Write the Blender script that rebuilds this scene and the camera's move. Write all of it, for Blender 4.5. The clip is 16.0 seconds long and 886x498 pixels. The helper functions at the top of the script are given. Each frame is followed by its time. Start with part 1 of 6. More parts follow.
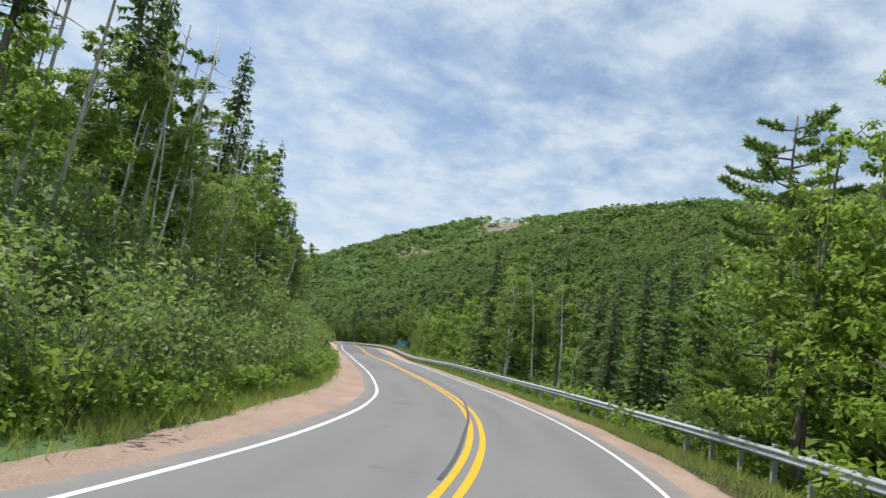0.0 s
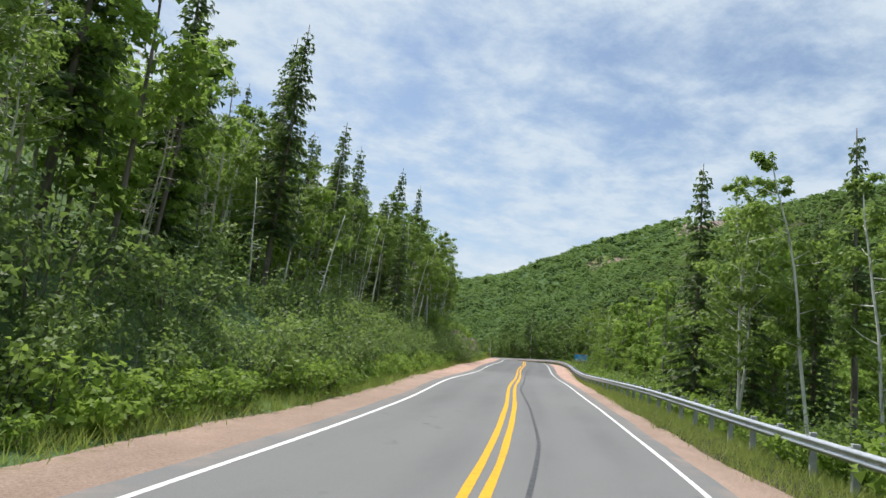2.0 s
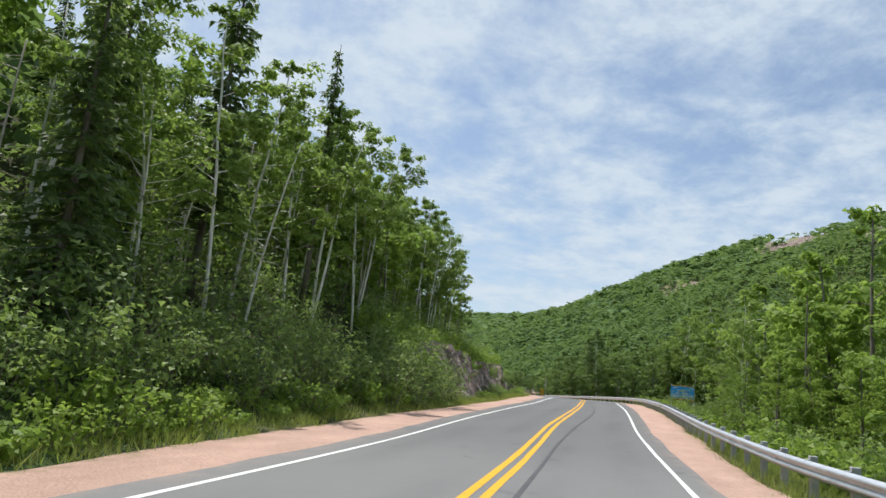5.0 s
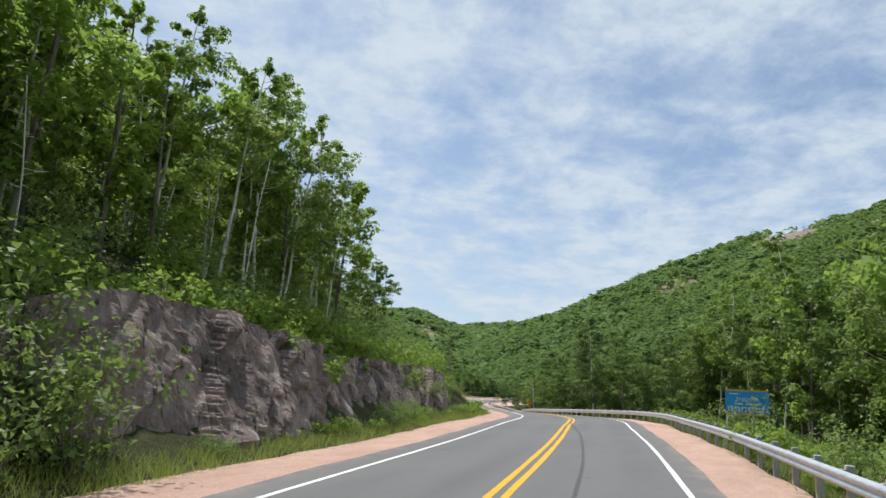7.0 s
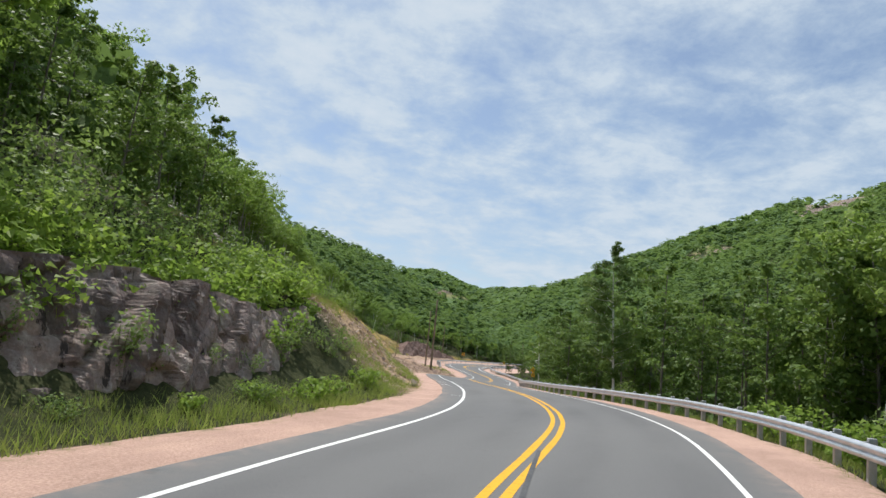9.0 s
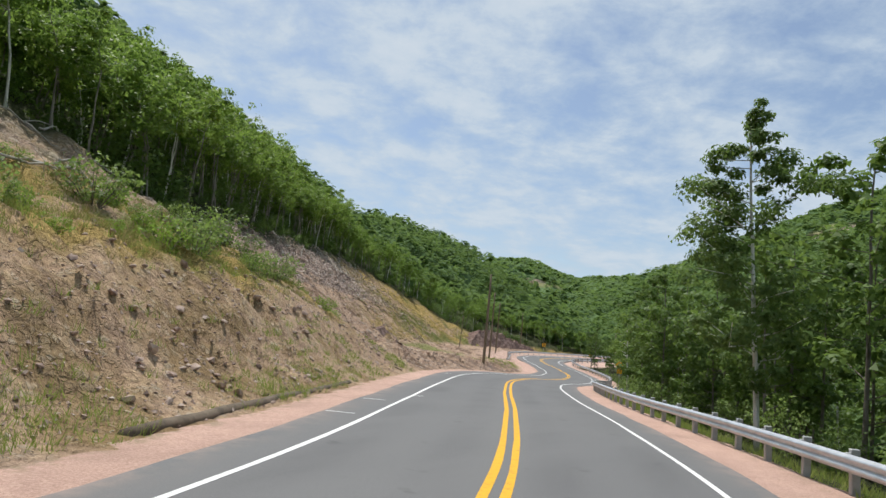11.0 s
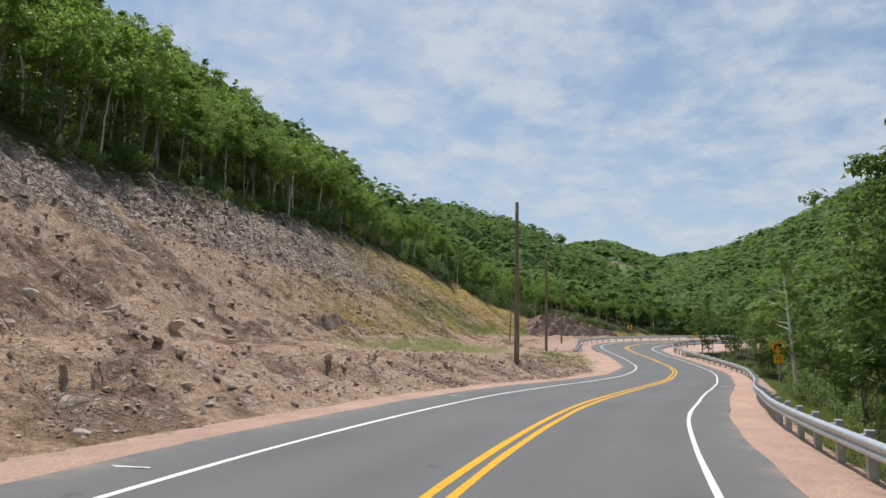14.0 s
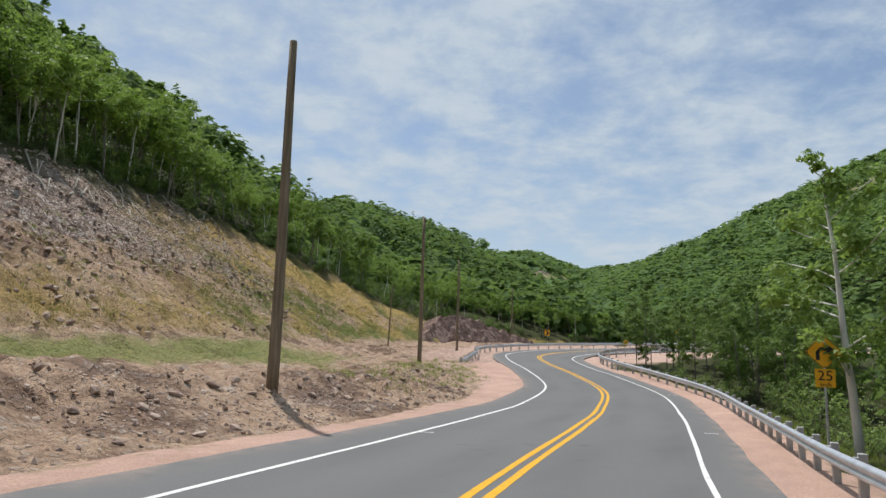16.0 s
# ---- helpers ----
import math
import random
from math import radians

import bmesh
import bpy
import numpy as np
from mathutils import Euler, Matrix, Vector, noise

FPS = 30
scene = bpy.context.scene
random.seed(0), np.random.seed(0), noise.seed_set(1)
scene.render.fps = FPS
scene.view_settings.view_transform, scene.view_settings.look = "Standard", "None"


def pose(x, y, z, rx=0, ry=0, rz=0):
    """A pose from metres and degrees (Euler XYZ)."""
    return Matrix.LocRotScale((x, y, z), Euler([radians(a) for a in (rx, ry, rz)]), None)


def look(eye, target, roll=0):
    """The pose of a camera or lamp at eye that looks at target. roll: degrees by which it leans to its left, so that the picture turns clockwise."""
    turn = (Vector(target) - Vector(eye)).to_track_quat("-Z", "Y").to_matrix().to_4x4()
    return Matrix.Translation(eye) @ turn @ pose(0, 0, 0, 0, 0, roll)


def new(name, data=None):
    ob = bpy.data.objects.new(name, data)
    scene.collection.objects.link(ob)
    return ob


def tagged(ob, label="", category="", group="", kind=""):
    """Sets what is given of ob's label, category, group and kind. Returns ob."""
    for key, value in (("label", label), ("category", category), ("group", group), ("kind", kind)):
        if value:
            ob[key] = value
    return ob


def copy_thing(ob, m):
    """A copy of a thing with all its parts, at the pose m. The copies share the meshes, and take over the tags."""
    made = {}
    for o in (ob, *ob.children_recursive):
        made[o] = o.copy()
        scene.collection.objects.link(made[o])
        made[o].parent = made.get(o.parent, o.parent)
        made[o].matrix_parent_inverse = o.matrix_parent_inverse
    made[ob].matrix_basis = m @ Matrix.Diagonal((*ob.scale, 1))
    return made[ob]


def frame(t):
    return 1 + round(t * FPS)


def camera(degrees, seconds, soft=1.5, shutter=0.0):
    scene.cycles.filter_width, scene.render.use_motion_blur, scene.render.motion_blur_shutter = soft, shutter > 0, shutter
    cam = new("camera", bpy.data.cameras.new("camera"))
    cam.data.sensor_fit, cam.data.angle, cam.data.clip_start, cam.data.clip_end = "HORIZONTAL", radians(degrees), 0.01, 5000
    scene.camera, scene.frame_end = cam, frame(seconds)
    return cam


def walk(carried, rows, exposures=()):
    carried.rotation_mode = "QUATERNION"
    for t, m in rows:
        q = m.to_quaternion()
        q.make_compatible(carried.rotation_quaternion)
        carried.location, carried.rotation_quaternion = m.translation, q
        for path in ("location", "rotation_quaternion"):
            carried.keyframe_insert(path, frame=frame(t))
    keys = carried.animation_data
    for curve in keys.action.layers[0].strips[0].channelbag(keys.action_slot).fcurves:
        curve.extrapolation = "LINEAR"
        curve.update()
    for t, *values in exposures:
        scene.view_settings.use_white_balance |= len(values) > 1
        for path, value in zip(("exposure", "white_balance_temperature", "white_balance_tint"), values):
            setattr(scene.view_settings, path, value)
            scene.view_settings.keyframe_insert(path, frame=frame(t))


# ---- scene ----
cam = camera(68.4, 16.0)
PATH = [
    (0, (0.427, 1.706, 1.792), (0.395, 3.678, 2.128), 8.89),
    (0.5, (1.598, 8.243, 1.909), (1.439, 10.212, 2.221), 9.18),
    (1, (2.401, 15.077, 2.013), (2.080, 17.028, 2.313), 8.73),
    (1.5, (2.663, 21.600, 2.070), (2.183, 23.518, 2.372), 7.84),
    (2, (2.492, 28.062, 2.189), (1.881, 29.940, 2.500), 7.03),
    (2.5, (2.031, 34.438, 2.287), (1.311, 36.276, 2.609), 6.50),
    (3, (1.203, 40.795, 2.400), (0.418, 42.604, 2.730), 6.24),
    (5.5, (-4.763, 76.673, 2.651), (-5.555, 78.462, 3.067), 5.46),
    (6, (-5.947, 83.351, 2.842), (-6.730, 85.142, 3.267), 4.75),
    (6.5, (-6.950, 90.156, 3.080), (-7.728, 91.944, 3.523), 4.28),
    (7, (-8.035, 97.016, 3.258), (-8.813, 98.804, 3.701), 3.69),
    (7.5, (-9.198, 103.977, 3.432), (-9.986, 105.767, 3.851), 3.84),
    (8, (-10.426, 110.995, 3.616), (-11.228, 112.788, 3.996), 4.40),
    (8.5, (-11.698, 118.307, 3.736), (-12.518, 120.097, 4.085), 5.10),
    (9, (-12.865, 124.198, 3.829), (-13.714, 125.979, 4.159), 5.81),
    (9.5, (-14.263, 131.034, 3.944), (-15.151, 132.798, 4.261), 6.36),
    (10, (-15.308, 136.866, 4.092), (-16.252, 138.602, 4.398), 6.60),
    (10.5, (-16.390, 141.558, 4.209), (-17.409, 143.254, 4.502), 6.34),
    (11, (-17.961, 147.142, 4.275), (-19.063, 148.788, 4.550), 5.85),
    (11.5, (-19.733, 152.594, 4.346), (-20.915, 154.187, 4.603), 4.84),
    (12, (-21.933, 158.191, 4.347), (-23.181, 159.734, 4.597), 3.32),
    (12.5, (-24.364, 163.673, 4.260), (-25.656, 165.180, 4.500), 2.24),
    (13, (-27.090, 169.284, 4.130), (-28.407, 170.769, 4.372), 1.41),
    (13.5, (-29.842, 174.644, 4.047), (-31.153, 176.134, 4.293), 1.12),
    (14, (-32.572, 180.196, 3.942), (-33.858, 181.707, 4.197), 1.00),
    (14.5, (-35.022, 185.765, 3.843), (-36.272, 187.303, 4.113), 1.33),
    (15, (-37.501, 191.471, 3.709), (-38.701, 193.048, 3.985), 1.23),
    (15.5, (-39.671, 197.148, 3.499), (-40.821, 198.759, 3.783), 1.42),
    (16, (-41.775, 202.862, 3.371), (-42.886, 204.499, 3.661), 1.53),
]
EXPOSURES = [(0, 0.32), (5.5, 0.27), (8, 0.23), (11, 0.12), (16, 0.0)]
walk(cam, [(t, look(eye, target, roll)) for t, eye, target, roll in PATH], EXPOSURES)

# ---- light ----
SUN_AZ, SUN_EL = radians(-62), radians(65)
sun_data = bpy.data.lights.new("sun", "SUN")
sun_data.energy, sun_data.angle, sun_data.color = 3.8, radians(0.6), (1.0, 0.965, 0.91)
sun = new("sun", sun_data)
sun_way = Vector((math.sin(SUN_AZ) * math.cos(SUN_EL), math.cos(SUN_AZ) * math.cos(SUN_EL), math.sin(SUN_EL)))
sun.matrix_world = sun_way.to_track_quat("Z", "Y").to_matrix().to_4x4()

world = bpy.data.worlds.new("sky")
scene.world = world
world.use_nodes = True
wt = world.node_tree
wt.nodes.clear()


def link(tree, a, b):
    tree.links.new(a, b)


def wnode(kind, **values):
    node = wt.nodes.new(kind)
    for key, value in values.items():
        node.inputs[key].default_value = value
    return node


sky = wt.nodes.new("ShaderNodeTexSky")
sky.sky_type, sky.sun_disc, sky.sun_elevation, sky.sun_rotation = "NISHITA", False, SUN_EL, SUN_AZ
coord = wt.nodes.new("ShaderNodeTexCoord")
split = wt.nodes.new("ShaderNodeSeparateXYZ")
link(wt, coord.outputs["Generated"], split.inputs[0])


def wmath(op, a, b):
    node = wt.nodes.new("ShaderNodeMath")
    node.operation = op
    for slot, value in zip(node.inputs, (a, b)):
        if isinstance(value, (int, float)):
            slot.default_value = value
        else:
            link(wt, value, slot)
    return node.outputs[0]


lift = wmath("MAXIMUM", wmath("ADD", split.outputs["Z"], 0.20), 0.06)
flat = wt.nodes.new("ShaderNodeCombineXYZ")
link(wt, wmath("DIVIDE", split.outputs["X"], lift), flat.inputs[0])
link(wt, wmath("DIVIDE", split.outputs["Y"], lift), flat.inputs[1])
turned = wt.nodes.new("ShaderNodeMapping")
turned.inputs["Rotation"].default_value = (0, 0, radians(-35))
turned.inputs["Scale"].default_value = (1.0, 1.0, 1.0)
link(wt, flat.outputs[0], turned.inputs[0])
big = wnode("ShaderNodeTexNoise", Scale=4.6, Detail=14.0, Roughness=0.64, Distortion=0.15)
fine = wnode("ShaderNodeTexNoise", Scale=1.2, Detail=4.0, Roughness=0.5, Distortion=0.2)
for node in (big, fine):
    link(wt, turned.outputs[0], node.inputs["Vector"])
cover = wmath("ADD", wmath("MULTIPLY", big.outputs[0], 0.62), wmath("MULTIPLY", fine.outputs[0], 0.38))
ramp = wt.nodes.new("ShaderNodeValToRGB")
ramp.color_ramp.elements[0].position, ramp.color_ramp.elements[1].position = 0.37, 0.55
ramp.color_ramp.elements[0].color, ramp.color_ramp.elements[1].color = (0.15, 0.15, 0.15, 1), (0.94, 0.94, 0.94, 1)
link(wt, cover, ramp.inputs[0])
white = wt.nodes.new("ShaderNodeValToRGB")
white.color_ramp.elements[0].position, white.color_ramp.elements[1].position = 0.40, 0.68
white.color_ramp.elements[0].color, white.color_ramp.elements[1].color = (0.45, 0.57, 0.695, 1), (0.65, 0.71, 0.77, 1)
link(wt, cover, white.inputs[0])
clear = wnode("ShaderNodeBackground", Strength=0.11)
link(wt, sky.outputs[0], clear.inputs[0])
cloud = wnode("ShaderNodeBackground", Strength=0.95)
link(wt, white.outputs[0], cloud.inputs[0])
both = wt.nodes.new("ShaderNodeMixShader")
link(wt, ramp.outputs[0], both.inputs[0])
link(wt, clear.outputs[0], both.inputs[1])
link(wt, cloud.outputs[0], both.inputs[2])
out = wt.nodes.new("ShaderNodeOutputWorld")
link(wt, both.outputs[0], out.inputs[0])

# ---- materials ----
def material(name, rough=0.8, metal=0.0, spec=0.3):
    m = bpy.data.materials.new(name)
    m.use_nodes = True
    b = m.node_tree.nodes["Principled BSDF"]
    b.inputs["Roughness"].default_value, b.inputs["Metallic"].default_value = rough, metal
    b.inputs["Specular IOR Level"].default_value = spec
    return m, m.node_tree, b


def node_in(tree, kind, **values):
    node = tree.nodes.new(kind)
    for key, value in values.items():
        node.inputs[key].default_value = value
    return node


def noise_out(tree, scale, detail=4.0, rough=0.6, stretch=None, local=False):
    n = node_in(tree, "ShaderNodeTexNoise", Scale=scale, Detail=detail, Roughness=rough)
    c = tree.nodes.new("ShaderNodeTexCoord")
    src = c.outputs["Object"]
    if not local:
        src = tree.nodes.new("ShaderNodeNewGeometry").outputs["Position"]
    if stretch:
        mp = tree.nodes.new("ShaderNodeMapping")
        mp.inputs["Scale"].default_value = stretch
        tree.links.new(src, mp.inputs[0])
        src = mp.outputs[0]
    tree.links.new(src, n.inputs["Vector"])
    return n.outputs[0]


def ramp_out(tree, fac, stops):
    r = tree.nodes.new("ShaderNodeValToRGB")
    while len(r.color_ramp.elements) < len(stops):
        r.color_ramp.elements.new(0.5)
    for e, (p, c) in zip(r.color_ramp.elements, stops):
        e.position, e.color = p, (*c, 1)
    tree.links.new(fac, r.inputs[0])
    return r.outputs[0]


def mix_out(tree, fac, a, b, mode="MIX"):
    n = tree.nodes.new("ShaderNodeMix")
    n.data_type, n.blend_type = "RGBA", mode
    for slot, value in ((n.inputs[0], fac), (n.inputs[6], a), (n.inputs[7], b)):
        if isinstance(value, (int, float)):
            slot.default_value = value
        elif isinstance(value, tuple):
            slot.default_value = (*value, 1)
        else:
            tree.links.new(value, slot)
    return n.outputs[2]


def bumped(tree, bsdf, height, strength=0.5, distance=0.05):
    b = node_in(tree, "ShaderNodeBump", Strength=strength, Distance=distance)
    tree.links.new(height, b.inputs["Height"])
    tree.links.new(b.outputs[0], bsdf.inputs["Normal"])


def attr_out(tree, name):
    a = tree.nodes.new("ShaderNodeAttribute")
    a.attribute_name = name
    return a.outputs["Fac"]


def step_out(tree, fac, lo, hi):
    n = node_in(tree, "ShaderNodeMapRange")
    n.inputs[1].default_value, n.inputs[2].default_value = lo, hi
    tree.links.new(fac, n.inputs[0])
    return n.outputs[0]


def plain(name, stops, scale, rough=0.8, metal=0.0, bump=0.3, bump_scale=None, local=False, stretch=None, distance=0.02, spec=0.3):
    m, t, b = material(name, rough, metal, spec)
    t.links.new(ramp_out(t, noise_out(t, scale, 5.0, 0.62, stretch, local), stops), b.inputs["Base Color"])
    if bump:
        bumped(t, b, noise_out(t, bump_scale or scale * 4, 4.0, 0.6, stretch, local), bump, distance)
    return m


def foliage(name, dark, mid, light, clear=0.3):
    """Leaf material: each leaf and each tree takes its own shade, and light passes through."""
    m = bpy.data.materials.new(name)
    m.use_nodes = True
    t = m.node_tree
    b = t.nodes["Principled BSDF"]
    b.inputs["Roughness"].default_value, b.inputs["Specular IOR Level"].default_value = 0.55, 0.25
    leaf = t.nodes.new("ShaderNodeNewGeometry").outputs["Random Per Island"]
    tree_rand = t.nodes.new("ShaderNodeObjectInfo").outputs["Random"]
    add = t.nodes.new("ShaderNodeMath")
    add.operation = "MULTIPLY_ADD"
    add.inputs[1].default_value, add.inputs[2].default_value = 0.55, 0.0
    t.links.new(leaf, add.inputs[0])
    tw = t.nodes.new("ShaderNodeMath")
    tw.operation = "MULTIPLY_ADD"
    tw.inputs[1].default_value = 0.45
    t.links.new(tree_rand, tw.inputs[0])
    t.links.new(add.outputs[0], tw.inputs[2])
    col = ramp_out(t, tw.outputs[0], [(0.08, dark), (0.5, mid), (0.95, light)])
    t.links.new(col, b.inputs["Base Color"])
    tl = t.nodes.new("ShaderNodeBsdfTranslucent")
    t.links.new(mix_out(t, 0.4, col, (0.36, 0.52, 0.11)), tl.inputs[0])
    mx = t.nodes.new("ShaderNodeMixShader")
    mx.inputs[0].default_value = clear
    t.links.new(b.outputs[0], mx.inputs[1])
    t.links.new(tl.outputs[0], mx.inputs[2])
    t.links.new(mx.outputs[0], t.nodes["Material Output"].inputs[0])
    return m


LEAF_BIRCH = foliage("birch_leaves", (0.13, 0.195, 0.045), (0.205, 0.295, 0.065), (0.31, 0.41, 0.09), 0.48)
# shaded tone of the maple leaf: backlit shade put into the colour
LEAF_DARK = foliage("maple_leaves", (0.062, 0.11, 0.028), (0.105, 0.175, 0.038), (0.165, 0.25, 0.055), 0.36)
# the same maple leaf with sunlight put into the colour
LEAF_SUNNY = foliage("sunlit_maple_leaves", (0.14, 0.22, 0.042), (0.23, 0.34, 0.06), (0.34, 0.46, 0.085), 0.52)
LEAF_POPLAR = foliage("poplar_leaves", (0.085, 0.14, 0.045), (0.14, 0.215, 0.06), (0.22, 0.30, 0.095), 0.38)
LEAF_SHRUB = foliage("alder_leaves", (0.085, 0.135, 0.042), (0.17, 0.25, 0.066), (0.33, 0.42, 0.14), 0.42)
LEAF_BRIGHT = foliage("fern_leaves", (0.125, 0.205, 0.03), (0.2, 0.305, 0.042), (0.3, 0.4, 0.06), 0.5)
NEEDLE = foliage("spruce_needles", (0.06, 0.095, 0.04), (0.095, 0.145, 0.055), (0.155, 0.215, 0.08), 0.38)
LEAF_HILL = foliage("hillside_leaves", (0.1, 0.17, 0.034), (0.19, 0.295, 0.055), (0.3, 0.415, 0.08), 0.46)
PINE = foliage("pine_needles", (0.10, 0.165, 0.05), (0.15, 0.235, 0.065), (0.22, 0.32, 0.09), 0.45)
GRASS = foliage("roadside_grass", (0.16, 0.215, 0.038), (0.245, 0.30, 0.06), (0.36, 0.36, 0.115), 0.42)
DRYGRASS = foliage("dry_grass", (0.23, 0.185, 0.075), (0.30, 0.24, 0.095), (0.36, 0.29, 0.12), 0.2)
BARK_WHITE = plain("birch_bark", [(0.3, (0.20, 0.18, 0.15)), (0.42, (0.62, 0.60, 0.55)), (0.7, (0.82, 0.80, 0.75))], 2.2, 0.8, stretch=(1, 1, 0.35), bump=0.2)
BARK_GREY = plain("grey_bark", [(0.3, (0.09, 0.075, 0.06)), (0.7, (0.26, 0.235, 0.20))], 5.0, 0.9, stretch=(1, 1, 0.25), bump=0.5)
BARK_PALE = plain("pale_grey_bark", [(0.3, (0.14, 0.12, 0.10)), (0.7, (0.38, 0.35, 0.31))], 4.0, 0.9, stretch=(1, 1, 0.25), bump=0.4)
DEAD_WOOD = plain("dead_wood", [(0.3, (0.30, 0.27, 0.23)), (0.7, (0.52, 0.48, 0.42))], 6.0, 0.85, stretch=(1, 1, 0.3), bump=0.4)
POLE_WOOD = plain("weathered_pole_wood", [(0.3, (0.12, 0.092, 0.062)), (0.55, (0.23, 0.18, 0.125)), (0.75, (0.35, 0.285, 0.21))], 5.0, 0.9, stretch=(2, 2, 0.12), bump=0.5)
LOG_WOOD = plain("dark_log_wood", [(0.3, (0.07, 0.055, 0.04)), (0.7, (0.20, 0.155, 0.11))], 3.0, 0.9, bump=0.5)
STEEL = plain("galvanised_steel", [(0.3, (0.50, 0.52, 0.55)), (0.7, (0.66, 0.68, 0.71))], 3.0, 0.42, metal=0.75, bump=0.08)
STEEL_POST = plain("galvanised_post", [(0.3, (0.38, 0.38, 0.38)), (0.7, (0.56, 0.56, 0.56))], 4.0, 0.6, metal=0.35, bump=0.1)
SIGN_YELLOW = plain("yellow_sign_sheet", [(0.3, (0.82, 0.40, 0.015)), (0.7, (0.90, 0.47, 0.025))], 8.0, 0.45, bump=0)
SIGN_BLUE = plain("blue_sign_sheet", [(0.3, (0.018, 0.33, 0.78)), (0.7, (0.03, 0.38, 0.86))], 8.0, 0.45, bump=0)
SIGN_GOLD = plain("gold_sign_band", [(0.3, (0.58, 0.38, 0.06)), (0.7, (0.68, 0.45, 0.09))], 8.0, 0.5, bump=0)
SIGN_WHITE = plain("white_sign_sheet", [(0.3, (0.74, 0.76, 0.78)), (0.7, (0.82, 0.83, 0.84))], 8.0, 0.5, bump=0)
SIGN_BLACK = plain("black_sign_ink", [(0.3, (0.02, 0.02, 0.02)), (0.7, (0.035, 0.035, 0.035))], 8.0, 0.5, bump=0)
WHITE_LINE = plain("white_road_paint", [(0.30, (0.45, 0.45, 0.44)), (0.45, (0.74, 0.74, 0.72)), (0.8, (0.82, 0.82, 0.80))], 9.0, 0.7, bump=0.1)
YELLOW_LINE = plain("yellow_road_paint", [(0.30, (0.46, 0.25, 0.03)), (0.45, (0.72, 0.37, 0.012)), (0.8, (0.79, 0.42, 0.016))], 9.0, 0.7, bump=0.1)
TAR = plain("tar_seal", [(0.3, (0.045, 0.045, 0.047)), (0.7, (0.10, 0.10, 0.10))], 6.0, 0.6, bump=0.1)

def cells(tree, scale, stretch=None):
    """Broken pieces: a shade for each and the gap between them."""
    v1 = node_in(tree, "ShaderNodeTexVoronoi", Scale=scale, Randomness=1.0)
    v2 = node_in(tree, "ShaderNodeTexVoronoi", Scale=scale, Randomness=1.0)
    v2.feature = "DISTANCE_TO_EDGE"
    src = tree.nodes.new("ShaderNodeNewGeometry").outputs["Position"]
    warp = node_in(tree, "ShaderNodeTexNoise", Scale=scale * 1.4, Detail=3.0)
    tree.links.new(src, warp.inputs["Vector"])
    mixed = mix_out(tree, 0.06 if scale > 3 else 0.12, src, warp.outputs["Color"], "ADD")
    if stretch:
        mp = tree.nodes.new("ShaderNodeMapping")
        mp.inputs["Scale"].default_value = stretch
        tree.links.new(mixed, mp.inputs[0])
        mixed = mp.outputs[0]
    for v in (v1, v2):
        tree.links.new(mixed, v.inputs["Vector"])
    sep = tree.nodes.new("ShaderNodeSeparateColor")
    tree.links.new(v1.outputs["Color"], sep.inputs[0])
    return sep.outputs[0], v2.outputs["Distance"]


def sum_out(tree, op, a, b):
    n = tree.nodes.new("ShaderNodeMath")
    n.operation = op
    for slot, value in zip(n.inputs, (a, b)):
        if isinstance(value, (int, float)):
            slot.default_value = value
        else:
            tree.links.new(value, slot)
    return n.outputs[0]


ROCK, _t, _b = material("grey_red_rock", 0.85)
_n1, _n2 = noise_out(_t, 0.8, 8.0, 0.7), noise_out(_t, 5.5, 8.0, 0.75)
_c = ramp_out(_t, _n1, [(0.30, (0.14, 0.11, 0.105)), (0.42, (0.26, 0.235, 0.225)), (0.50, (0.31, 0.225, 0.20)), (0.58, (0.38, 0.345, 0.32)), (0.70, (0.50, 0.43, 0.37))])
_c = mix_out(_t, 0.5, _c, ramp_out(_t, _n2, [(0.3, (0.09, 0.075, 0.07)), (0.52, (0.30, 0.25, 0.23)), (0.72, (0.56, 0.50, 0.45))]))
_id, _gap = cells(_t, 0.8, (1.0, 1.5, 0.6))
_c = mix_out(_t, 0.85, _c, mix_out(_t, 1.0, _c, ramp_out(_t, _id, [(0.0, (0.50, 0.46, 0.45)), (0.5, (1.0, 0.92, 0.90)), (1.0, (1.6, 1.52, 1.46))]), "MULTIPLY"))
_vein = noise_out(_t, 1.3, 5.0, 0.7, (2.2, 2.2, 0.5))
_c = mix_out(_t, step_out(_t, _vein, 0.60, 0.66), _c, (0.52, 0.46, 0.41))
_c = mix_out(_t, step_out(_t, _vein, 0.40, 0.36), _c, (0.07, 0.055, 0.05))
_t.links.new(_c, _b.inputs["Base Color"])
bumped(_t, _b, sum_out(_t, "ADD", _n2, sum_out(_t, "MULTIPLY", step_out(_t, _gap, 0.0, 0.05), 0.3)), 1.0, 0.16)

